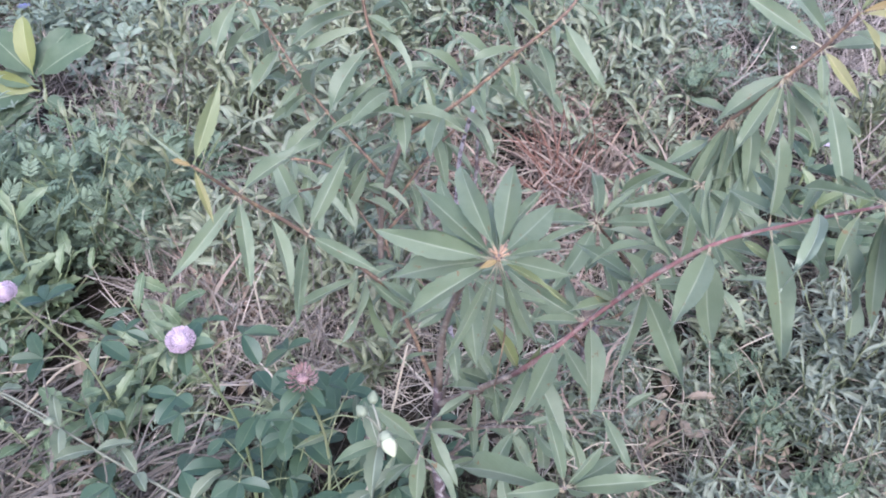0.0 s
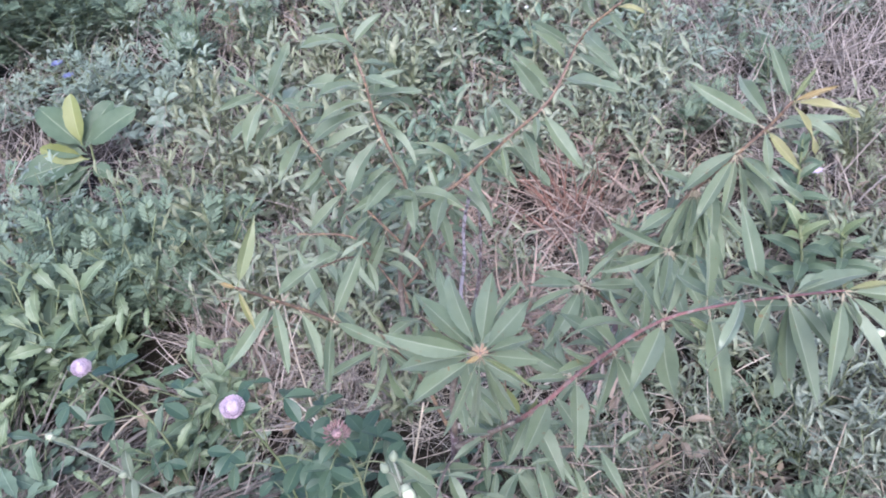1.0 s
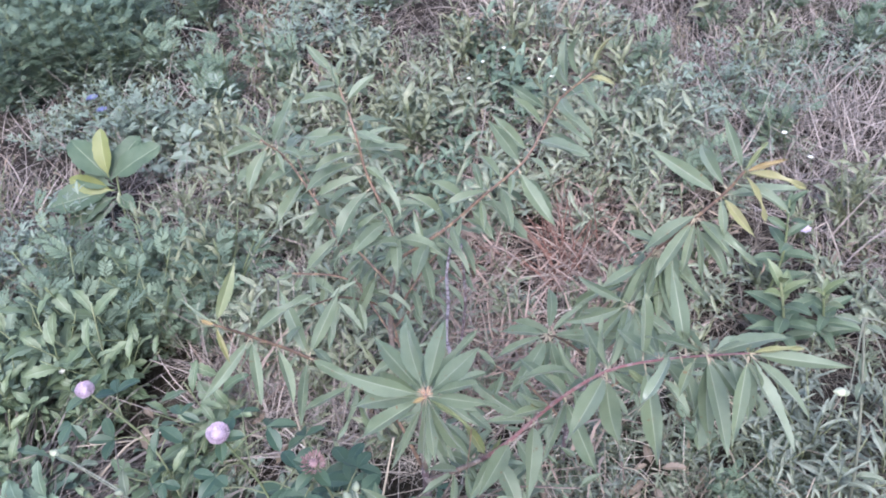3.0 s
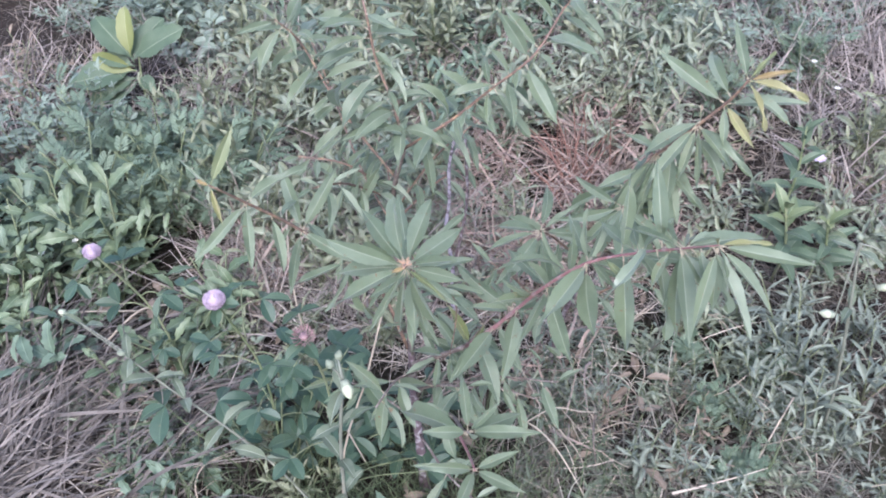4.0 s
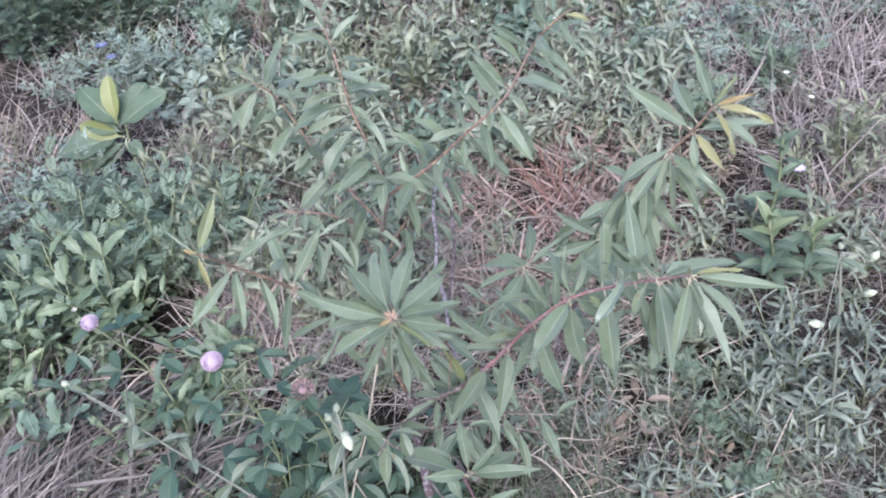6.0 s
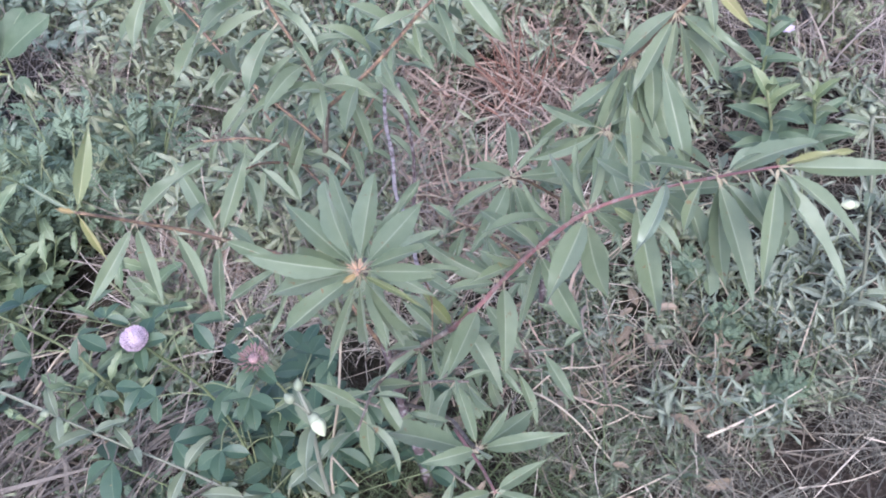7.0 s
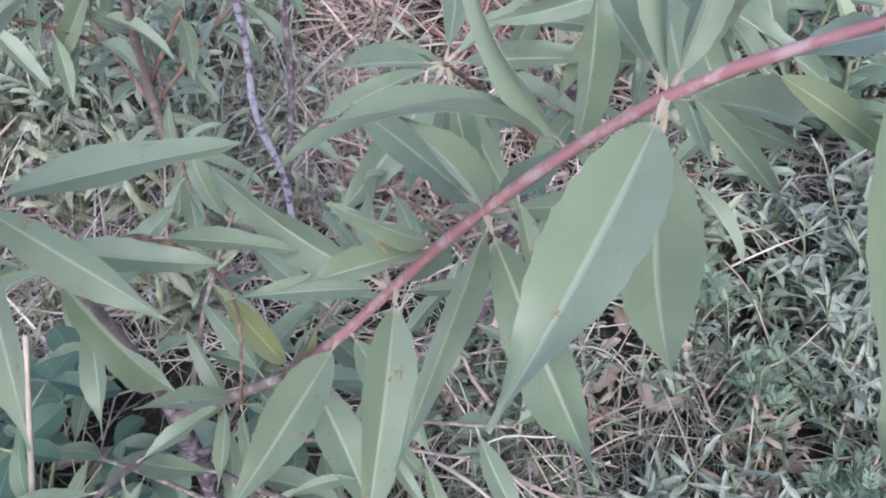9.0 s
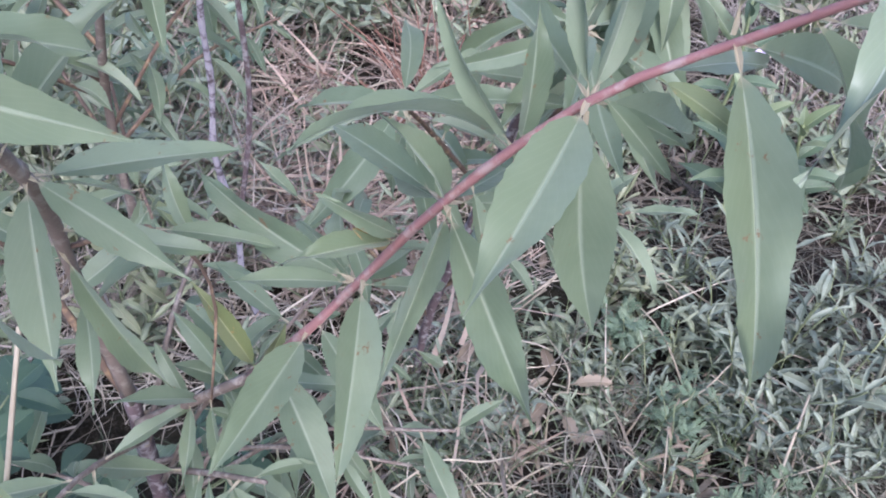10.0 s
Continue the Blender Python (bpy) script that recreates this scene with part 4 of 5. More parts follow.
BROAD_M = [Build().add(*s).mesh("leaf", W_BROAD) for s in BROAD_T]
broad = [weed("broadleaf_weed", "bushy green weed with lance-shaped leaves", BROAD_M, W_BROAD, 6, 0.17, 0.11, 7, 0.066, 20, 0, True) for _ in range(3)]
small_broad = [weed("broadleaf_weed", "small green weed with upright stems and short leaves", BROAD_M, W_BROAD, 5, 0.15, 0.07, 9, 0.048, 25, 0, True) for _ in range(2)]
blue = [weed("bluegreen_weed", "low blue-green weed with small divided leaves", SMALL_T, W_BLUE, 7, 0.16, 0.11, 7, 0.055, 30, 2) for _ in range(4)]
fine = [weed("small_leaf_weed", "pale-green weed with narrow leaves on thin stems", NARROW_T, W_GREY, 7, 0.18, 0.1, 8, 0.075, 30) for _ in range(4)]
GREY_M = [Build().add(*s).mesh("leaf", W_GREY_ONE) for s in NARROW_T[:3] + SPIKE_T]
near_grey = [weed("grey_leaf_weed", "low grey-green weed with narrow felted leaves", GREY_M, W_GREY, 5, 0.09, 0.07, 7, 0.06, 25, 0, True) for _ in range(4)]
greyw = [weed("grey_leaf_weed", "low grey-green weed with narrow felted leaves", NARROW_T, W_GREY, 6, 0.09, 0.07, 8, 0.06, 25) for _ in range(4)]

OVAL_T = [leaf_shape(w, fo, be, 0.03, 0.15, 5, 1, 0.5, tw, 0.0, 0.8) for w, fo, be, tw in ((0.5, 0.25, 0.6, 0.1), (0.42, 0.4, 0.9, -0.2))]
oval = [weed("oval_leaf_weed", "low green weed with small oval leaves", OVAL_T, W_BLUE, 7, 0.1, 0.09, 7, 0.042, 20) for _ in range(3)]
dry = [weed("withered_weed", "withered brown weed with curled dead leaves", NARROW_T, LITTER, 7, 0.13, 0.09, 6, 0.04, 10) for _ in range(2)]

def pinnate(pairs, width, spread, droop):
    """One divided leaf of length 1 along y: a thin rib with paired narrow leaflets and one at the end."""
    rib = leaf_shape(0.03, 0.2, droop, 0.0, 0.0, 4, 1, 0.2)
    v, f, uv = [rib[0]], [rib[1]], [rib[2]]
    n = len(rib[0])
    small = leaf_shape(width, 0.35, 0.5, 0.0, 0.08, 3, 1, 0.5)
    for m in range(pairs + 1):
        g = 0.28 + 0.62 * m / pairs
        for sgn in ((-1, 1) if m < pairs else (0,)):
            ang = sgn * math.radians(spread - 12 * m / pairs)
            size = (0.42 - 0.16 * abs(m / pairs - 0.4)) * (1 if sgn else 0.8)
            c, si = math.cos(ang), math.sin(ang)
            turn = np.array([[c, si, 0], [-si, c, 0], [0, 0, 1.0]]) * size
            z = droop * 0.5 * (g - g * g) + 0.04
            v.append(small[0] @ turn.T + (0, g * 0.9, z))
            f.append(small[1] + n)
            uv.append(small[2])
            n += len(small[0])
    return np.concatenate(v), np.concatenate(f), np.concatenate(uv)


PINNATE_T = [pinnate(5, 0.26, 52, 0.5), pinnate(5, 0.22, 45, 1.2), pinnate(4, 0.3, 56, 0.8)]
feather = [weed("feathery_weed", "bushy blue-green weed with feathery divided leaves", PINNATE_T, W_TEAL, 8, 0.17, 0.1, 7, 0.07, 35) for _ in range(3)]
deep = [weed("tall_feathery_weed", "tall dark green bush of feathery divided leaves", PINNATE_T, W_DEEP, 12, 0.34, 0.16, 14, 0.075, 15) for _ in range(2)]
olive = [weed("olive_leaf_weed", "upright olive-green weed with narrow leaves on thin stems", NARROW_T, W_OLIVE, 5, 0.2, 0.08, 8, 0.07, 40) for _ in range(3)]
green = [weed("dark_leaf_weed", "dark green weed with lance-shaped leaves", BROAD_T, W_DEEP, 5, 0.14, 0.09, 7, 0.075, 25) for _ in range(2)]
FEATHER_M = [Build().add(*s).mesh("leaf", W_TEAL) for s in PINNATE_T]
FINE_M = [Build().add(*s).mesh("leaf", W_OLIVE) for s in NARROW_T]
near_feather = [weed("feathery_weed", "bushy blue-green weed with feathery divided leaves", FEATHER_M, W_TEAL, 8, 0.17, 0.1, 8, 0.052, 30, 0, True) for _ in range(3)]
grey_spiky = [weed("grey_spiky_weed", "grey-green weed with thin stems and many small leaves", NARROW_T[:3] + SPIKE_T[:1], W_SAGE, 5, 0.13, 0.07, 10, 0.05, 30, 0, False, 0.25) for _ in range(3)]
near_fine = [weed("olive_leaf_weed", "olive-green weed with narrow leaves on thin stems", FINE_M, W_OLIVE, 6, 0.18, 0.09, 8, 0.072, 32, 0, True) for _ in range(3)]
GREEN_M = [Build().add(*s).mesh("leaf", W_DOCK) for s in NARROW_T]
near_green = [weed("dark_leaf_weed", "low dark green weed with narrow leaves under clover", GREEN_M, W_DOCK, 6, 0.16, 0.09, 7, 0.075, 30, 0, True) for _ in range(2)]
mix_a = fine[:2] + olive + fine[2:] + dry[:1] + green[:1]
mix_b = feather[:2] + olive[:1] + blue[:2] + dry + feather[2:]
mix_c = greyw[:3] + dry + greyw[3:] + olive[:1]

# green broad-leaved patch and the divided plant behind it
plant(broad, spots(-0.84, 1.02, 0.34, 0.22, 22, 0.085), 0.75, 1.4)
plant(broad + green, spots(-0.5, 0.86, 0.2, 0.15, 15, 0.07), 0.7, 1.1)
plant(small_broad + greyw[:1], spots(-0.72, 0.9, 0.2, 0.09, 16, 0.065), 0.6, 0.95, gaps=-1)
plant(green, spots(-0.9, 1.0, 0.2, 0.16, 8, 0.09), 0.9, 1.2, gaps=-1)
plant(near_feather, spots(-0.57, 1.24, 0.2, 0.14, 15, 0.075), 0.9, 1.4, gaps=-0.4)
plant(blue + green, spots(-0.85, 1.32, 0.16, 0.12, 8, 0.08), 0.8, 1.2)
# olive narrow-leaved weeds round the second stem
plant(mix_a, spots(-0.3, 1.5, 0.36, 0.36, 52, 0.075), 0.6, 1.25)
plant(near_fine, spots(-0.14, 1.02, 0.2, 0.24, 15, 0.085), 0.5, 1.0)
plant(fine[:2] + olive, spots(-0.12, 1.16, 0.2, 0.13, 16, 0.075), 0.6, 1.0, gaps=-0.6)
plant(olive + green, spots(-0.3, 1.85, 0.3, 0.2, 22, 0.085), 0.7, 1.15)
# small pale oval leaves and feathery plants beyond the dock
plant(oval + blue[:1], spots(-0.72, 1.93, 0.2, 0.16, 16, 0.075), 0.9, 1.4, gaps=-0.5)
plant(oval[:2] + blue[:2] + greyw[:1], spots(-1.02, 2.05, 0.16, 0.14, 12, 0.07), 0.6, 1.0, gaps=-1)
plant(mix_b, spots(-0.65, 2.35, 0.45, 0.26, 34, 0.1), 0.7, 1.35)
plant(deep, spots(-1.4, 2.6, 0.4, 0.36, 14, 0.17), 0.85, 1.2, gaps=-1)
plant(deep, spots(-1.18, 2.42, 0.22, 0.12, 5, 0.12), 0.7, 0.95, gaps=-1)
plant(mix_a, spots(0.12, 2.0, 0.52, 0.46, 74, 0.08), 0.6, 1.25, gaps=-0.4)
plant(feather + blue[:2], spots(0.68, 1.85, 0.26, 0.2, 17, 0.1), 0.7, 1.15)
plant(mix_b, spots(0.85, 2.25, 0.4, 0.25, 20, 0.11), 0.6, 1.2)
plant(mix_b, spots(0.4, 2.95, 1.8, 0.55, 40, 0.15), 0.8, 1.4)
plant(mix_c, spots(0.3, 2.75, 1.9, 0.75, 40, 0.15), 0.8, 1.4)
plant(feather + blue[:2] + dry[:1], spots(-1.2, 3.2, 0.9, 0.5, 24, 0.17), 0.9, 1.5, gaps=-1)
# grey weeds in the dry grass
plant(near_grey, spots(0.66, 0.88, 0.34, 0.24, 14, 0.1), 0.5, 0.9, gaps=-0.25)
plant(grey_spiky, spots(0.74, 0.86, 0.18, 0.16, 22, 0.07), 0.7, 1.2, gaps=-0.6)
plant(grey_spiky + near_fine[:1] + near_grey[:1], spots(0.44, 0.86, 0.2, 0.14, 14, 0.08), 0.5, 0.85, gaps=-0.3)
plant(near_grey, spots(0.42, 0.68, 0.28, 0.14, 9, 0.1), 0.5, 0.9)
plant(near_feather[:2] + near_grey[:1], spots(0.58, 0.78, 0.2, 0.12, 10, 0.09), 0.4, 0.65)
plant(dry[:1] + near_grey, spots(0.46, 0.73, 0.24, 0.1, 22, 0.06), 0.4, 0.75, gaps=-0.3)
plant(grey_spiky + dry[:1] + greyw[:1], spots(0.62, 0.7, 0.24, 0.1, 18, 0.065), 0.45, 0.85, gaps=-0.3)
plant(near_grey[:3], spots(0.34, 0.6, 0.12, 0.06, 9, 0.05), 0.4, 0.7, gaps=-1)
plant(mix_c, spots(0.3, 0.98, 0.32, 0.25, 16, 0.085), 0.5, 0.85)
plant(olive + fine[:2], spots(0.18, 1.06, 0.14, 0.1, 8, 0.07), 0.4, 0.6, gaps=-1)
plant(mix_c, spots(0.75, 1.38, 0.3, 0.32, 24, 0.09), 0.6, 1.1)
plant(mix_a + greyw[:2], spots(0.2, 1.4, 0.46, 0.4, 36, 0.085), 0.4, 0.85, gaps=-0.35)
plant(mix_c, spots(1.2, 1.4, 0.4, 0.6, 20, 0.11), 0.6, 1.1)
plant(dry + greyw[:2] + dry, spots(-1.1, 1.5, 0.36, 0.26, 28, 0.085), 0.6, 1.2, gaps=-1)
plant(greyw[:2] + dry[:1], spots(-0.42, 0.68, 0.14, 0.16, 7, 0.09), 0.4, 0.7)
plant(greyw[:2] + grey_spiky[:1], spots(0.4, 0.83, 0.1, 0.09, 9, 0.055), 0.45, 0.75, gaps=-1)
plant(greyw[:1] + dry[:1], spots(-0.6, 0.74, 0.18, 0.06, 6, 0.08), 0.35, 0.6, gaps=-1)
# small plants among the clover
plant(near_green, spots(-0.3, 0.64, 0.12, 0.12, 10, 0.05), 0.3, 0.5, gaps=-1)
plant(oval[:2] + green + blue[:1], spots(-0.28, 0.7, 0.16, 0.12, 10, 0.06), 0.4, 0.7, gaps=-1)
plant(olive[:2] + green + oval[:2], spots(-0.15, 0.56, 0.2, 0.12, 9, 0.07), 0.4, 0.7, gaps=-1)
plant(green + oval[:1], spots(-0.18, 0.42, 0.12, 0.05, 8, 0.04), 0.5, 0.8, gaps=-1)


# ---- dead grass and litter ----
def blade_shape(width, bend, n=4, sway=0.0):
    t = np.linspace(0, 1, n + 1)
    z = bend * (t - t * t)
    w = width * (1 - 0.75 * t)
    x = sway * t * t
    v = np.stack([np.stack([x - w, t, z], -1), np.stack([x + w, t, z], -1)], 1).reshape(-1, 3)
    i = np.arange(n)
    f = np.stack([2 * i, 2 * i + 1, 2 * i + 3, 2 * i + 2], -1)
    uv = np.stack([np.tile([0.0, 1.0], n + 1), np.repeat(t, 2)], -1)
    return v, f, uv


BLADES = [blade_shape(0.011, 0.25), blade_shape(0.016, 0.5), blade_shape(0.008, -0.15), blade_shape(0.013, 0.1), blade_shape(0.012, 0.5, 5, 0.35), blade_shape(0.01, 0.3, 5, -0.45)]


def in_zone(count, zones):
    """Random places in ellipses (x, y, rx, ry, weight)."""
    w = np.array([z[4] for z in zones], float)
    pick = rng.choice(len(zones), count, p=w / w.sum())
    z = np.array(zones)[pick]
    a, r = rng.uniform(0, 2 * np.pi, count), np.sqrt(rng.random(count))
    return np.stack([z[:, 0] + z[:, 2] * r * np.cos(a), z[:, 1] + z[:, 3] * r * np.sin(a)], -1)


def strew(name, label, skin, count, zones, length, rise, top, az=None, az_spread=180, wide=1.0, gap=-0.42):
    xy = in_zone(count, zones)
    bare = np.hypot((xy[:, 0] + 1.41) / 0.28, (xy[:, 1] - 1.88) / 0.18) < 1 - 0.3 * rng.random(count)
    foot = np.hypot((xy[:, 0] - 0.02) / 0.23, (xy[:, 1] - 0.56) / 0.14) < 1 - 0.3 * rng.random(count)
    shade = np.hypot((xy[:, 0] - 0.08) / 0.17, (xy[:, 1] - 0.7) / 0.12) < 1 - 0.3 * rng.random(count)
    foot = foot | (shade & (rng.random(count) > 0.25))
    if skin is GRASS:
        foot = bare
    xy = xy[~(bare | foot) | (rng.random(count) < 0.05)]
    clump = np.array([noise.noise((x * 9.0, y * 9.0, 4.4)) for x, y in xy])
    xy = xy[clump > gap + 0.5 * (rng.random(len(xy)) - 0.5)]
    count = len(xy)
    p = np.column_stack([xy, ground_height(xy[:, 0], xy[:, 1]) + top * rng.random(count) ** 1.6])
    angle = rng.uniform(-az_spread, az_spread, count) + (0 if az is None else az)
    w = way_of(angle, rng.normal(rise[0], rise[1], count))
    size = rng.uniform(*length, count)
    up = np.column_stack([rng.normal(0, 0.5, (count, 2)), np.ones(count)])
    b = Build()
    pick = rng.integers(0, len(BLADES), count)
    for k, s in enumerate(BLADES):
        on = pick == k
        t = turns_of(w[on], up[on], size[on])
        t[:, :, 0] *= (wide * rng.uniform(0.7, 1.3, on.sum()))[:, None]
        b.stamp(s, t, p[on])
    return tagged(new(name, b.mesh(name, skin)), label, "dead grass" if skin is not GRASS else "grass", kind="stuff")


strew("dead_grass", "grey-brown dead grass lying over the soil", STRAW, 16000, [(0, 1.7, 2.6, 1.9, 1.0), (0, 1.5, 5.0, 4.5, 0.9), (0.75, 1.45, 0.4, 0.4, 0.25)], (0.05, 0.15), (6, 9), 0.03)
strew("brown_thatch", "matted red-brown dead grass and stems", STRAW_RED, 5200, [(0.2, 1.36, 0.34, 0.3, 1.0), (0.3, 1.12, 0.22, 0.18, 0.4), (-0.34, 1.02, 0.12, 0.12, 0.16), (0.28, 0.78, 0.15, 0.1, 0.06)], (0.05, 0.15), (14, 20), 0.07, wide=1.7, gap=0.0)
strew("brown_thatch", "red-brown straw lying side by side", STRAW_RED, 1100, [(0.06, 1.12, 0.22, 0.14, 1.0), (0.2, 1.25, 0.2, 0.1, 0.6)], (0.06, 0.17), (4, 9), 0.06, 12, 45, 1.3, gap=-0.1)
strew("pale_straw", "pale dry straw scattered on the ground", STRAW_PALE, 3000, [(0.12, 1.22, 0.5, 0.42, 1.0), (-0.2, 1.5, 0.5, 0.5, 0.5), (-0.12, 1.05, 0.26, 0.26, 0.35), (-0.55, 0.6, 0.35, 0.2, 0.15), (0.5, 0.72, 0.3, 0.2, 0.1), (0.25, 0.95, 0.35, 0.25, 0.3)], (0.04, 0.16), (5, 10), 0.05, wide=0.7)
OLD_HAY = fibre_material("old_hay", (0.03, 0.026, 0.022), (0.25, 0.222, 0.195), 0.8, 30)
strew("hay", "tangled grey hay combed one way", OLD_HAY, 1500, [(-0.66, 0.62, 0.26, 0.22, 1.0), (-0.5, 0.48, 0.25, 0.12, 0.3)], (0.09, 0.24), (10, 12), 0.06, 62, 60, 1.0, gap=0.06)
strew("hay", "grey hay lying crosswise over the weeds", OLD_HAY, 600, [(-0.45, 0.74, 0.2, 0.1, 1.0), (-0.4, 0.62, 0.16, 0.12, 0.6)], (0.08, 0.2), (8, 10), 0.07, 28, 30, 1.0, gap=-0.1)
strew("hay", "fine tangled grey grass among low grey weeds", fibre_material("thin_hay", (0.04, 0.038, 0.03), (0.26, 0.245, 0.2), 0.8, 30), 5000, [(0.5, 0.66, 0.28, 0.16, 1.0), (0.75, 0.85, 0.32, 0.28, 0.7)], (0.03, 0.1), (16, 20), 0.045, wide=0.8, gap=-0.08)
strew("dry_grass", "standing tangle of dry pinkish-grey grass", fibre_material("dusty_straw", (0.07, 0.06, 0.052), (0.48, 0.42, 0.375), 0.8, 30), 23000,
      [(0.1, 2.0, 0.7, 0.45, 0.6), (-0.3, 1.5, 0.4, 0.36, 0.4), (-0.15, 1.1, 0.3, 0.25, 0.5), (0.7, 1.95, 0.4, 0.4, 0.5), (-0.8, 1.95, 0.6, 0.5, 0.4), (1.25, 1.45, 0.42, 0.65, 1.0), (1.2, 2.6, 0.9, 0.8, 1.0), (0.3, 2.75, 1.3, 0.35, 0.6), (-1.6, 1.6, 0.3, 0.5, 0.35), (-1.15, 1.35, 0.4, 0.35, 0.35)], (0.06, 0.19), (28, 24), 0.05, wide=0.8)
strew("green_grass", "thin dark green grass blades round the foot of the tree", GRASS, 2800, [(0.1, 0.54, 0.24, 0.14, 1.3), (-0.12, 0.56, 0.2, 0.13, 0.7), (-0.3, 1.2, 0.5, 0.5, 0.8), (0.35, 0.7, 0.3, 0.2, 0.5)], (0.05, 0.14), (52, 18), 0.02, wide=0.7)


def litter():
    count = 260
    xy = in_zone(count, [(0.15, 1.1, 0.5, 0.5, 1.0), (-0.3, 0.85, 0.25, 0.25, 0.5), (0.3, 0.7, 0.3, 0.2, 0.5)])
    p = np.column_stack([xy, ground_height(xy[:, 0], xy[:, 1]) + rng.uniform(0.01, 0.05, count)])
    b = Build()
    scatter_leaves(b, BROAD_T, p, way_of(rng.uniform(0, 360, count), rng.normal(5, 15, count)), np.column_stack([rng.normal(0, 0.5, (count, 2)), np.ones(count)]), rng.uniform(0.025, 0.05, count))
    tagged(new("leaf_litter", b.mesh("leaf_litter", LITTER)), "curled brown fallen leaves on dead grass", "fallen leaves", kind="stuff")


litter()


# ---- flowering clover ----
def clover_head(parent, at, radius, skin, name, label, faded=False):
    b = Build()
    n = 80 if faded else 190
    k = np.arange(n)
    el = np.degrees(np.arcsin(1 - 1.75 * (k + 0.5) / n))
    w = way_of(137.5 * k, el)
    floret = leaf_shape(0.22 if faded else 0.5, 0.7, 1.2, 0.0, 0.05, 4, 1, 0.6, 0.0, 0.0, 0.5)
    tilt = w + np.array([0, 0, 0.7])
    b.stamp(floret, turns_of(tilt, w, rng.uniform(0.6, 1.0, n) * radius * (0.95 if faded else 0.46)), np.array(at) + w * radius * np.array([0.72, 0.72, 0.6]))
    rings = [(np.array(at) + (0, 0, z * radius), math.sqrt(max(0.02, (0.3 if faded else 0.5) - z * z)) * radius) for z in np.linspace(-0.6, 0.2 if faded else 0.62, 6)]
    for (p, r), (q, s) in zip(rings, rings[1:]):
        b.tube([p, q], r, s, 6)
    return part(name, b.mesh(name, skin), parent, label)


CLOVER_T = [Build().add(*leaf_shape(w, fo, be, 0.02, 0.04, 7, 2, 0.5, 0.0, 0.0, 0.8)).mesh("leaflet", W_CLOVER) for w, fo, be in ((0.6, 0.18, 0.35), (0.52, 0.35, 0.6), (0.5, 0.5, 0.3))]


def trefoil(root, at, az, size, tilt=15):
    for d in (-75, 0, 75):
        put_leaf(rnd.choice(CLOVER_T), root, at, way_of(az + d, tilt + rnd.uniform(-18, 12)), (rnd.gauss(0, 0.15), rnd.gauss(0, 0.15), 1.0), size * rnd.uniform(0.9, 1.1), "leaflet")


def clover(base, head, radius, skin, label, head_label, leaves, spread):
    root = thing("clover", base, label, "clover", "flowering clover")
    base, head = np.array(base), np.array(head)
    mid = base * 0.45 + head * 0.55 + np.array([0.015, 0.02, 0])
    main = [base, mid, head]
    part("stem", Build().tube(main, 0.0022, 0.0014, 6).mesh("stem", STALK), root)
    az = rnd.uniform(0, 360)
    trefoil(root, head - (0, 0, 0.012), az, 0.034, 5)
    for k in range(leaves):
        f = 0.25 + 0.7 * k / leaves
        at, _ = on_path(main, 2 * f)
        a = 137.5 * k + az
        tip = at + way_of(a, 28) * spread * rnd.uniform(0.5, 1.1)
        part("leaf_stalk", Build().tube([at, (at + tip) / 2 + (0, 0, 0.008), tip], 0.0011, 0.0008, 4).mesh("leaf_stalk", STALK), root)
        trefoil(root, tip, a, rnd.uniform(0.026, 0.04), rnd.uniform(-35, 15))
    clover_head(root, head, radius, skin, "flower_head", head_label, skin is PETAL_OLD)
    return root


clover((-0.13, 0.62, 0.0), (-0.132, 0.6, 0.418), 0.0135, PETAL, "tall clover with one pink flower head and dark green leaflets", "round pink flower head", 9, 0.075)
clover((-0.33, 0.74, 0.0), (-0.359, 0.704, 0.386), 0.012, PETAL, "red clover with a small lilac flower head", "small lilac flower head", 7, 0.07)
clover((-0.05, 0.6, 0.0), (-0.021, 0.589, 0.372), 0.0115, PETAL_OLD, "red clover with a fading red-brown flower head", "fading red-brown flower head", 9, 0.075)


def low_clover():
    root = thing("clover", (-0.12, 0.58, 0.0), "leafy clover without flowers, dark blue-green leaflets", "clover")
    for k in range(30):
        x, y = rnd.uniform(-0.18, 0.14), rnd.uniform(0.56, 0.76)
        z = rnd.uniform(0.04, 0.12) if x > 0 else rnd.uniform(0.04, 0.2) if x > -0.1 else rnd.uniform(0.03, 0.13)
        path = [(-0.12 + 0.4 * (x + 0.12), 0.58 + 0.4 * (y - 0.58), 0.0), (x * 0.6 - 0.05, y * 0.6 + 0.232, z * 0.6), (x, y, z)]
        part("leaf_stalk", Build().tube(path, 0.0012, 0.0008, 4).mesh("leaf_stalk", STALK), root)
        trefoil(root, np.array((x, y, z)), rnd.uniform(0, 360), rnd.uniform(0.028, 0.046), rnd.uniform(-25, 15))


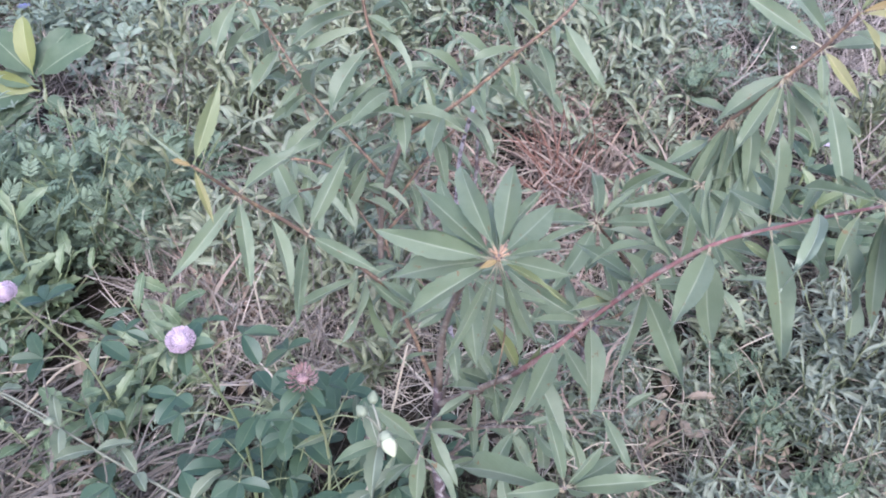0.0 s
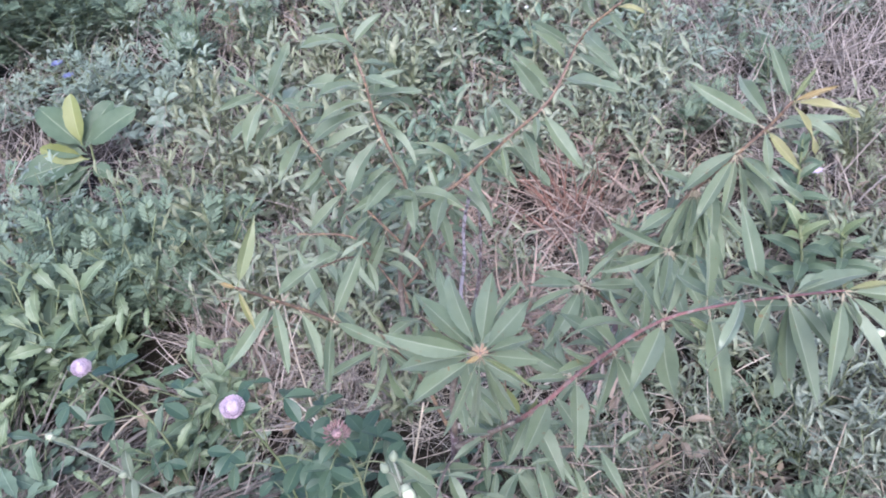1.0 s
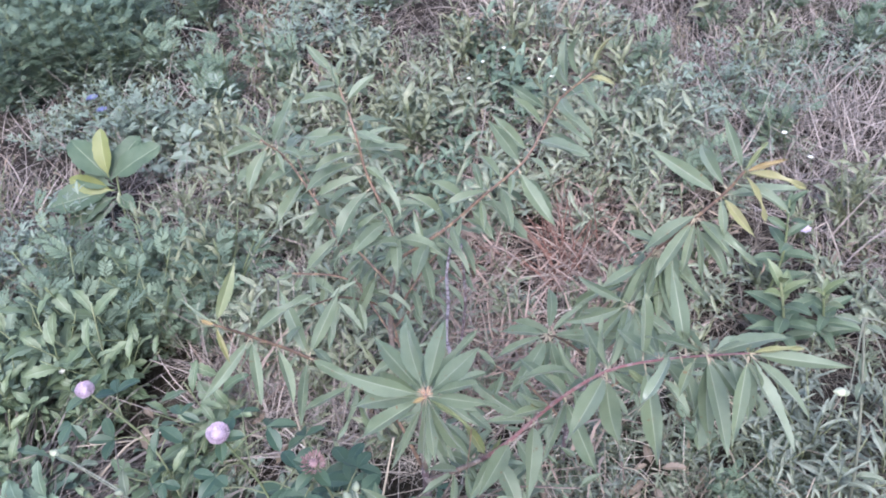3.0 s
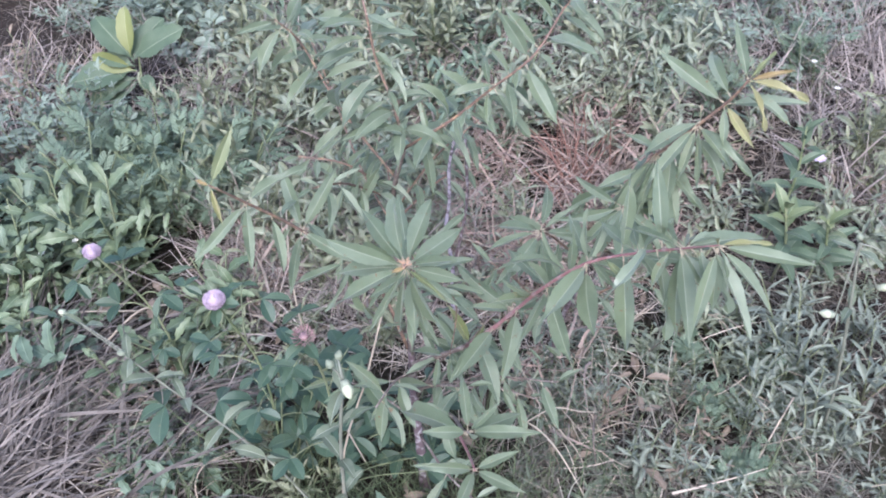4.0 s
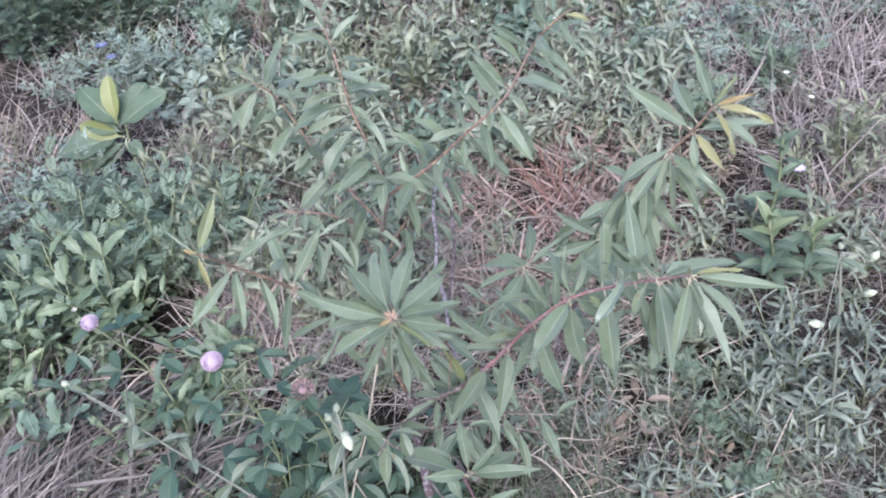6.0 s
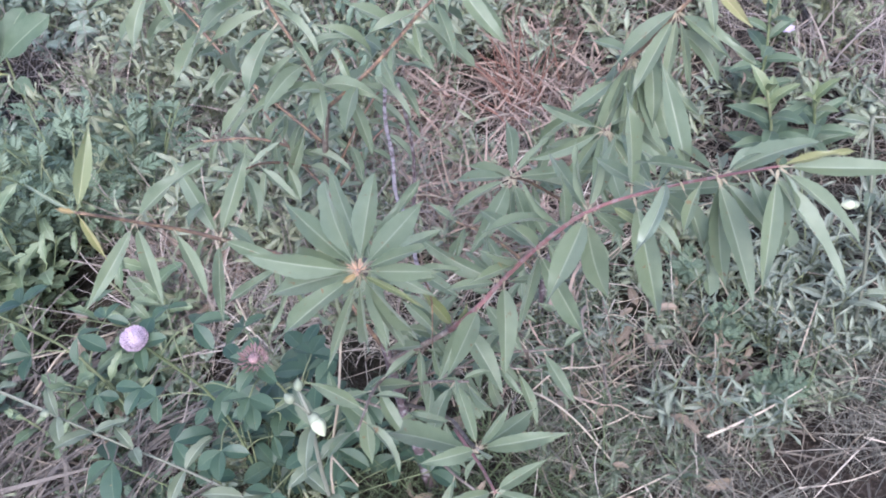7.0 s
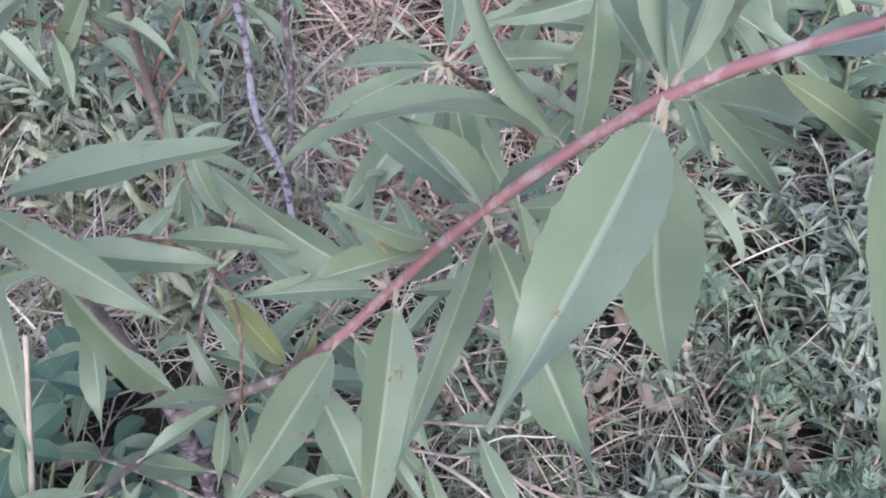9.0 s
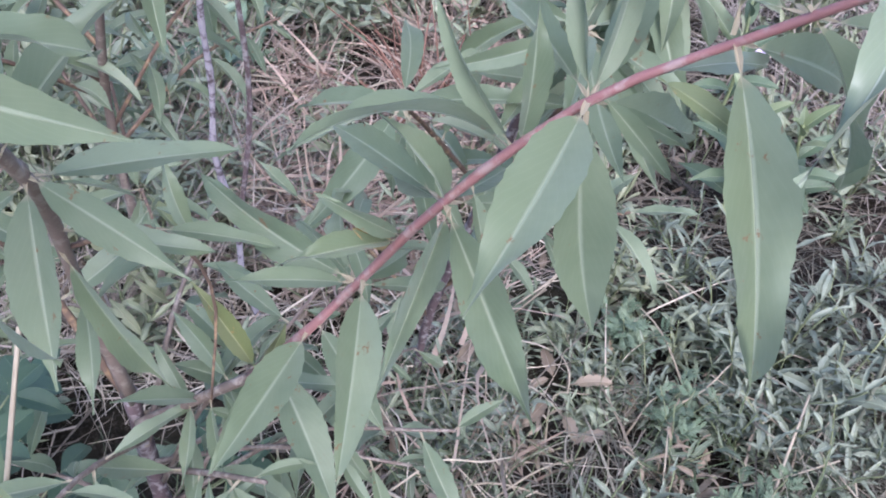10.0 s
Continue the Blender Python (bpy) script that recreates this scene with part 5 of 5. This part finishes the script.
low_clover()
big_clover = thing("clover", (-0.14, 0.6, 0.0), "clover with large dark blue-green leaflets on thin stalks", "clover", "flowering clover")
for x, y, z, az in ((-0.288, 0.615, 0.15, 200), (-0.202, 0.626, 0.16, 20), (0.042, 0.669, 0.15, -60), (-0.1, 0.646, 0.24, 250), (-0.05, 0.64, 0.2, 30), (-0.02, 0.69, 0.19, 100), (0.0, 0.62, 0.1, -30)):
    part("leaf_stalk", Build().tube([(-0.14 + 0.3 * (x + 0.14), 0.6, 0.0), (x * 0.7 - 0.04, y - 0.01, z * 0.6), (x, y, z)], 0.0013, 0.0009, 4).mesh("leaf_stalk", STALK), big_clover)
    trefoil(big_clover, np.array((x, y, z)), az, rnd.uniform(0.045, 0.055), -12)


# ---- white-budded campions ----
GREY_CAMP = [Build().add(*leaf_shape(w, fo, be, 0.05, 0.03, 10, 2, 0.42, tw, 0.06)).mesh("stem_leaf", W_GREY_ONE) for w, fo, be, tw in ((0.36, 0.3, 0.7, 0.3), (0.32, 0.4, 1.1, -0.3))]
CAMP_T = [Build().add(*leaf_shape(w, fo, be, 0.02, 0.03, 9, 2, 0.4)).mesh("stem_leaf", W_DOCK) for w, fo, be in ((0.36, 0.3, 0.7), (0.3, 0.35, 1.0))]


def bud_mesh(length, fat):
    b = Build()
    n, sides = 9, 10
    t = np.linspace(0, 1, n)
    r = fat * np.sin(np.pi * np.clip(0.1 + 0.88 * t, 0, 1)) ** 0.8 * (1 - 0.35 * t) + 0.0004
    a = np.arange(sides) * 2 * np.pi / sides
    v = np.stack([r[:, None] * np.cos(a) * (1 + 0.06 * np.cos(5 * a)), r[:, None] * np.sin(a) * (1 + 0.06 * np.cos(5 * a)), np.repeat(t[:, None] * length, sides, 1)], -1)
    i, j = np.meshgrid(np.arange(n - 1), np.arange(sides), indexing="ij")
    k = (j + 1) % sides
    f = np.stack([i * sides + j, i * sides + k, (i + 1) * sides + k, (i + 1) * sides + j], -1)
    return b.add(v, f)


GREY_STALK = fibre_material("grey_stalk", (0.12, 0.13, 0.095), (0.24, 0.25, 0.2), 0.65, 60, True)
BUD_M, CALYX_M = bud_mesh(0.0175, 0.0074).mesh("bud", BUD), bud_mesh(0.013, 0.0062).mesh("calyx", CALYX)


def put_bud(parent, at, way, size=1.0, open_bud=True):
    turn = Vector(way).to_track_quat("Z", "Y").to_matrix().to_4x4() @ Matrix.Scale(size, 4)
    c = part("calyx", CALYX_M, parent)
    c.matrix_basis = Matrix.Translation(at) @ turn
    if open_bud:
        o = part("bud", BUD_M, parent, "closed white bud")
        o.matrix_basis = Matrix.Translation(at) @ turn @ Matrix.Translation((0, 0, 0.005))


def campion(path, buds, pairs, size, label, thick=0.0027):
    root = thing("campion", path[0], label, "wildflower", "white-budded wildflowers")
    part("stalk", Build().tube(path, thick, thick * 0.67, 6, 0, 0.05).mesh("stalk", GREY_STALK), root)
    last = len(path) - 1
    for k in range(pairs):
        at, way = on_path(path, last * (0.25 + 0.7 * k / max(pairs - 1, 1)))
        for s in (0, 180):
            a = 70 * k + s + rnd.uniform(-15, 15)
            put_leaf(rnd.choice(GREY_CAMP), root, at, way_of(a, rnd.uniform(-10, 40)), (0, 0, 1), size * rnd.uniform(0.8, 1.1), "stem_leaf")
    for at, az, el, big, white in buds:
        tip = np.array(at)
        end, _ = on_path(path, last)
        if np.linalg.norm(tip - end) > 0.012:
            part("bud_stalk", Build().tube([end, (end + tip) / 2 + (0, 0, 0.004), tip], 0.0014, 0.001, 6).mesh("bud_stalk", GREY_STALK), root)
        put_bud(root, tip, way_of(az, el), big, white)


campion([(0.035, 0.475, 0.0), (0.03, 0.475, 0.15), (0.05, 0.462, 0.33), (0.072, 0.46, 0.462)],
        [((0.074, 0.459, 0.464), -60, -35, 0.95, True), ((0.06, 0.468, 0.472), 140, 40, 0.8, False), ((0.066, 0.475, 0.478), 80, 50, 0.8, False)], 5, 0.046,
        "wild campion with one cream-white bud and paired leaves")
campion([(0.0, 0.5, 0.0), (-0.09, 0.545, 0.11), (-0.19, 0.592, 0.152), (-0.28, 0.63, 0.178), (-0.34, 0.655, 0.205), (-0.46, 0.71, 0.235)],
        [((-0.46, 0.71, 0.235), 160, 10, 0.85, True), ((-0.34, 0.65, 0.23), 210, 20, 0.9, False)], 6, 0.05, "leaning campion stalk ending in a white bud", 0.0021)
campion([(0.72, 0.74, 0.0), (0.71, 0.75, 0.15), (0.7, 0.79, 0.3), (0.7, 0.825, 0.36)],
        [((0.668, 0.745, 0.3), 175, 5, 0.9, True), ((0.745, 0.83, 0.335), 40, 35, 0.85, True), ((0.742, 0.815, 0.285), -10, 25, 0.8, True), ((0.7, 0.826, 0.365), 120, 60, 0.8, False)], 3, 0.04,
        "tall grey-green campion with several white buds")


# ---- dock with large light leaves ----
DOCK_M = [Build().add(*leaf_shape(w, fo, be, 0.05, 0.12, 15, 3, 0.45, 0.0, 0.05, 0.85)).mesh("dock_leaf", W_DOCK) for w, fo, be in ((0.46, 0.3, 0.6), (0.5, 0.45, 0.9), (0.44, 0.25, 0.3))]
DOCK_Y = Build().add(*leaf_shape(0.4, 0.3, 0.5, 0.03, 0.1, 12, 3, 0.5, 0.0, 0.03, 0.8)).mesh("dock_leaf", leaf_material("yellow_dock_leaf", (0.14, 0.165, 0.05), (0.2, 0.215, 0.075), (0.3, 0.32, 0.16)))
DOCK = (-0.765, 1.6)
dock = thing("dock_plant", (*DOCK, 0.0), "leafy dock with broad pale-green leaves and one yellow leaf", "weed")
part("stalk", Build().tube([(*DOCK, 0.0), (DOCK[0], DOCK[1] + 0.01, 0.08), (DOCK[0] + 0.01, DOCK[1] + 0.02, 0.16)], 0.004, 0.0025, 6).mesh("stalk", STALK), dock)
for az, el, length, z in ((195, -6, 0.18, 0.12), (150, 36, 0.14, 0.15), (125, 30, 0.12, 0.14), (15, 25, 0.16, 0.15), (55, 30, 0.13, 0.15), (-40, 0, 0.09, 0.1), (175, 14, 0.1, 0.13), (205, -22, 0.15, 0.1), (225, -15, 0.12, 0.09)):
    put_leaf(rnd.choice(DOCK_M), dock, (DOCK[0], DOCK[1] + 0.005, z), way_of(az, el), (0, -0.6, 1), length)
put_leaf(DOCK_Y, dock, (DOCK[0], DOCK[1], 0.16), way_of(95, 62), (0, -1, 0.4), 0.12, label="yellow-green leaf")
put_leaf(DOCK_Y, dock, (DOCK[0], DOCK[1], 0.12), way_of(172, 15), (0, -1, 0.6), 0.12, label="yellow-green leaf")


# ---- leafy plant with yellow-green tops, by the dry grass ----
def leafy_stalk(base, top, count, size, label, young):
    root = thing("leafy_plant", base, label, "wild plant", "leafy plants")
    base, top = np.array(base), np.array(top)
    path = [base, (base + top) / 2 + (0.01, -0.01, 0), top]
    part("stalk", Build().tube(path, 0.0036, 0.002, 6).mesh("stalk", STALK), root)
    for k in range(count):
        f = 0.25 + 0.75 * k / count
        at, _ = on_path(path, 2 * f)
        fresh = k >= count - young
        mesh = YOUNG_BROAD if fresh else rnd.choice(CAMP_T)
        put_leaf(mesh, root, at, way_of(137.5 * k, 10 + 50 * max(0, f - 0.6) / 0.4), (0, -0.3, 1), size * (1.15 - 0.5 * f) * rnd.uniform(0.85, 1.1))
    return root


YOUNG_BROAD = Build().add(*leaf_shape(0.34, 0.4, 0.6, 0.02, 0.05, 8, 2, 0.4)).mesh("leaf", leaf_material("top_leaf", (0.11, 0.15, 0.07), (0.18, 0.215, 0.115), (0.34, 0.38, 0.22)))
leafy_stalk((0.7, 1.1, 0.0), (0.678, 1.075, 0.21), 16, 0.085, "leafy wild plant with bright yellow-green top leaves", 5)
leafy_stalk((0.77, 1.12, 0.0), (0.76, 1.09, 0.17), 14, 0.075, "leafy wild plant with bright yellow-green top leaves", 4)
leafy_stalk((0.72, 1.25, 0.0), (0.74, 1.27, 0.24), 14, 0.07, "leafy wild plant with plain green leaves", 0)


def small_flower(name, at, skin, size, petals, label):
    root = thing(name, (at[0], at[1], 0.0), label, "wildflower", name + "s")
    part("stalk", Build().tube([(at[0], at[1], 0.0), (at[0] + 0.01, at[1], at[2] * 0.5), at], 0.0012, 0.0008, 4).mesh("stalk", STALK), root)
    b = Build()
    w = way_of(np.arange(petals) * 360 / petals, np.full(petals, 25.0))
    b.stamp(leaf_shape(0.55, 0.2, 0.5, 0.0, 0.02, 5, 1, 0.6), turns_of(w, np.tile([0.0, 0, 1], (petals, 1)), np.full(petals, size)), np.tile(at, (petals, 1)))
    part("petals", b.mesh("petals", skin), root)


small_flower("blue_flower", (-1.03, 2.1, 0.12), PETAL_BLUE, 0.022, 9, "small deep blue flower among blue-green weeds")
small_flower("blue_flower", (-0.99, 2.06, 0.1), PETAL_BLUE, 0.02, 7, "small deep blue flower among blue-green weeds")
small_flower("purple_flower", (0.79, 1.3, 0.14), PETAL, 0.016, 8, "small purple flower beside a leafy plant")
for x, y, z in ((0.14, 2.16, 0.13), (0.2, 2.22, 0.14), (0.1, 2.08, 0.12), (0.33, 2.02, 0.14), (0.36, 1.96, 0.13), (0.3, 2.13, 0.14), (0.86, 1.7, 0.12), (0.9, 1.62, 0.1), (-0.66, 0.93, 0.14), (-0.62, 0.98, 0.13)):
    small_flower("white_flower", (x, y, z), PETAL_WHITE, 0.008, 6, "tiny white flower among small weeds")


# ---- a dark stone in the grass ----
def stone(at, size, label):
    bm = bmesh.new()
    bmesh.ops.create_icosphere(bm, subdivisions=3, radius=1.0)
    for v in bm.verts:
        n = noise.noise(v.co * 1.7 + Vector(at) * 9) * 0.22 + noise.noise(v.co * 5.0) * 0.05
        v.co = Vector((v.co.x * size[0], v.co.y * size[1], v.co.z * size[2])) * (1 + n)
    for f in bm.faces:
        f.smooth = True
    me = bpy.data.meshes.new("stone")
    bm.to_mesh(me)
    bm.free()
    me.materials.append(fibre_material("stone_skin", (0.06, 0.052, 0.06), (0.19, 0.17, 0.185), 0.85, 55, True))
    ob = tagged(new("stone", me), label, "stone")
    ob.matrix_basis = pose(*at, 0, 0, 12)


stone((0.246, 0.54, 0.012), (0.034, 0.018, 0.015), "flat purple-grey stone half hidden in grass")


# ---- single dry stalks and sticks ----
def stalk(path, r0, r1, label, skin=DRY_STALK, name="dry_stalk", twigs=(), leaves=()):
    root = thing(name, path[0], label, "dry stalk", "dry stalks")
    part("stem", Build().tube(path, r0, r1, 6, 0, 0.06).mesh("stem", skin), root)
    for t in twigs:
        part("twig", Build().tube(t, r1 * 1.1, r1 * 0.6, 6).mesh("twig", skin), root)
    for at, az, el, n in leaves:
        put_leaf(rnd.choice(CAMP_T), root, at, way_of(az, el), (0, -0.3, 1), n)


stalk([(0.0, 0.5, 0.0), (0.02, 0.525, 0.2), (0.06, 0.555, 0.33), (0.085, 0.588, 0.42)], 0.0018, 0.0013, "pale bent stalk with three green leaves by the tree", twigs=([(0.03, 0.535, 0.25), (0.06, 0.5, 0.235)],),
      leaves=(((0.06, 0.555, 0.33), -39, -30, 0.055), ((0.055, 0.55, 0.32), 200, -10, 0.05), ((0.058, 0.552, 0.325), 100, 40, 0.035)))
stalk([(0.573, 0.612, 0.02), (0.62, 0.69, 0.06), (0.664, 0.758, 0.095)], 0.0018, 0.0012, "straight pale straw leaning over grey weeds")
stalk([(0.6, 0.66, 0.01), (0.64, 0.7, 0.035), (0.66, 0.735, 0.05)], 0.0016, 0.001, "short pale straw over grey weeds")
stalk([(-0.1, 0.76, 0.0), (-0.13, 0.82, 0.2), (-0.18, 0.98, 0.24), (-0.215, 1.11, 0.225)], 0.0017, 0.0012, "long white dry stalk bent over the weeds")
stalk([(0.243, 0.68, 0.1), (0.28, 0.645, 0.12), (0.315, 0.615, 0.1), (0.36, 0.58, 0.03)], 0.0016, 0.0011, "curled dry vine on the grass", twigs=([(0.26, 0.665, 0.11), (0.3, 0.68, 0.13), (0.34, 0.684, 0.12), (0.37, 0.7, 0.1)],))
stalk([(0.3, 0.66, 0.12), (0.345, 0.64, 0.06), (0.35, 0.6, 0.02)], 0.0012, 0.0008, "curled dry vine on the grass")
stalk([(0.15, 1.28, 0.045), (0.24, 1.343, 0.055), (0.3, 1.38, 0.05)], 0.0022, 0.0016, "pale dry stick lying on brown thatch")
stalk([(0.13, 1.24, 0.04), (0.22, 1.29, 0.05), (0.29, 1.3, 0.05)], 0.0022, 0.0016, "pale dry stick lying on brown thatch")
stalk([(0.44, 1.75, 0.03), (0.5, 1.64, 0.06), (0.56, 1.55, 0.05)], 0.002, 0.0014, "pale dry stick lying between weeds")
DEAD_RED = fibre_material("dead_red_stem", (0.1, 0.05, 0.036), (0.31, 0.17, 0.125), 0.75, 60, True)
tuft = thing("dead_tuft", (0.32, 1.36, 0.0), "withered red-brown tuft of dead stems", "dead plant")
for k in range(36):
    a, lean, n = math.radians(rnd.gauss(112, 40)), rnd.uniform(0.6, 0.98), rnd.uniform(0.1, 0.24)
    x, y = 0.33 + rnd.gauss(0, 0.03), 1.33 + rnd.gauss(0, 0.03)
    dx, dy, dz = math.cos(a) * lean * n, math.sin(a) * lean * n, math.sqrt(1 - lean * lean) * n
    part("dead_stem", Build().tube([(x, y, 0.0), (x + dx * 0.4, y + dy * 0.4, dz * 0.55), (x + dx, y + dy, dz * 0.8)], 0.0019, 0.001, 4).mesh("dead_stem", DEAD_RED), tuft)
for k in range(44):
    x, y, a = rnd.uniform(-0.75, -0.28), rnd.uniform(0.46, 0.76), math.radians(rnd.gauss(45, 45))
    n = rnd.uniform(0.08, 0.2)
    dx, dy = math.cos(a) * n, math.sin(a) * n
    stalk([(x, y, 0.02), (x + dx * 0.5, y + dy * 0.5, 0.055), (x + dx, y + dy, rnd.uniform(0.01, 0.07))], rnd.uniform(0.0012, 0.0024), 0.0009, "thin grey straw lying on hay", WISP)
for k in range(24):
    x, y, a = rnd.uniform(0.0, 0.6), rnd.uniform(0.6, 1.3), rnd.uniform(0, 6.28)
    n = rnd.uniform(0.06, 0.14)
    dx, dy = math.cos(a) * n, math.sin(a) * n
    stalk([(x, y, 0.03), (x + dx * 0.5, y + dy * 0.5, 0.06), (x + dx, y + dy, rnd.uniform(0.02, 0.06))], 0.0013, 0.0008, "thin pale straw lying on dead grass")
for k in range(9):
    x, y, a = rnd.uniform(-0.05, 0.22), rnd.uniform(1.08, 1.36), math.radians(rnd.gauss(14, 12))
    n = rnd.uniform(0.1, 0.2)
    dx, dy = math.cos(a) * n, math.sin(a) * n
    stalk([(x, y, 0.05), (x + dx * 0.5, y + dy * 0.5, 0.075), (x + dx, y + dy, 0.06)], 0.002, 0.0013, "long pinkish-pale straw lying on brown thatch")
wisp = thing("hay_wisp", (-0.64, 0.56, 0.0), "fanned wisp of long pale hay", "dead grass")
for k in range(46):
    x, y, a, n = -0.66 + rnd.gauss(0, 0.035), 0.53 + rnd.gauss(0, 0.03), math.radians(rnd.gauss(78, 14)), rnd.uniform(0.14, 0.27)
    dx, dy = math.cos(a) * n, math.sin(a) * n
    part("straw", Build().tube([(x, y, 0.02 + 0.03 * rnd.random()), (x + dx * 0.5 + rnd.uniform(-0.01, 0.01), y + dy * 0.5, 0.09), (x + dx, y + dy, rnd.uniform(0.05, 0.1))], 0.0015, 0.0008, 4).mesh("straw", WISP), wisp)
stalk([(-0.792, 0.786, 0.05), (-0.6, 0.83, 0.09), (-0.45, 0.86, 0.08)], 0.0018, 0.0012, "long grey straw lying across the hay")
stalk([(-0.5, 0.8, 0.06), (-0.44, 0.845, 0.1), (-0.37, 0.875, 0.09)], 0.0022, 0.0015, "short pale straw lying across the hay")
stalk([(-0.2, 0.5, 0.02), (-0.235, 0.53, 0.05), (-0.225, 0.56, 0.08), (-0.18, 0.585, 0.09)], 0.0014, 0.0008, "white curved grass blade over the hay")
stalk([(-0.42, 0.51, 0.03), (-0.3, 0.55, 0.05), (-0.19, 0.59, 0.07)], 0.0015, 0.001, "long pale straw lying over the hay")
strew("tall_dry_grass", "tall pale dry grass fanning out behind the weeds", STRAW_PALE, 120, [(0.3, 2.55, 0.16, 0.1, 1.0)], (0.18, 0.34), (58, 14), 0.01, wide=0.5)
for k in range(40):
    x, y, a = rnd.uniform(0.3, 0.85), rnd.uniform(0.62, 0.95), rnd.uniform(0, 6.28)
    n = rnd.uniform(0.05, 0.13)
    dx, dy, bow = math.cos(a) * n, math.sin(a) * n, rnd.uniform(-0.02, 0.02)
    stalk([(x, y, 0.02), (x + dx * 0.5 + bow, y + dy * 0.5 - bow, 0.06), (x + dx, y + dy, rnd.uniform(0.02, 0.1))], rnd.uniform(0.0009, 0.0014), 0.0007, "thin bent straw among grey weeds")
strew("dead_grass", "sparse grey dead grass on open soil round the weeds", STRAW, 9000, [(0, 1.2, 4.6, 4.2, 1.0)], (0.08, 0.2), (14, 14), 0.02, gap=-0.3)
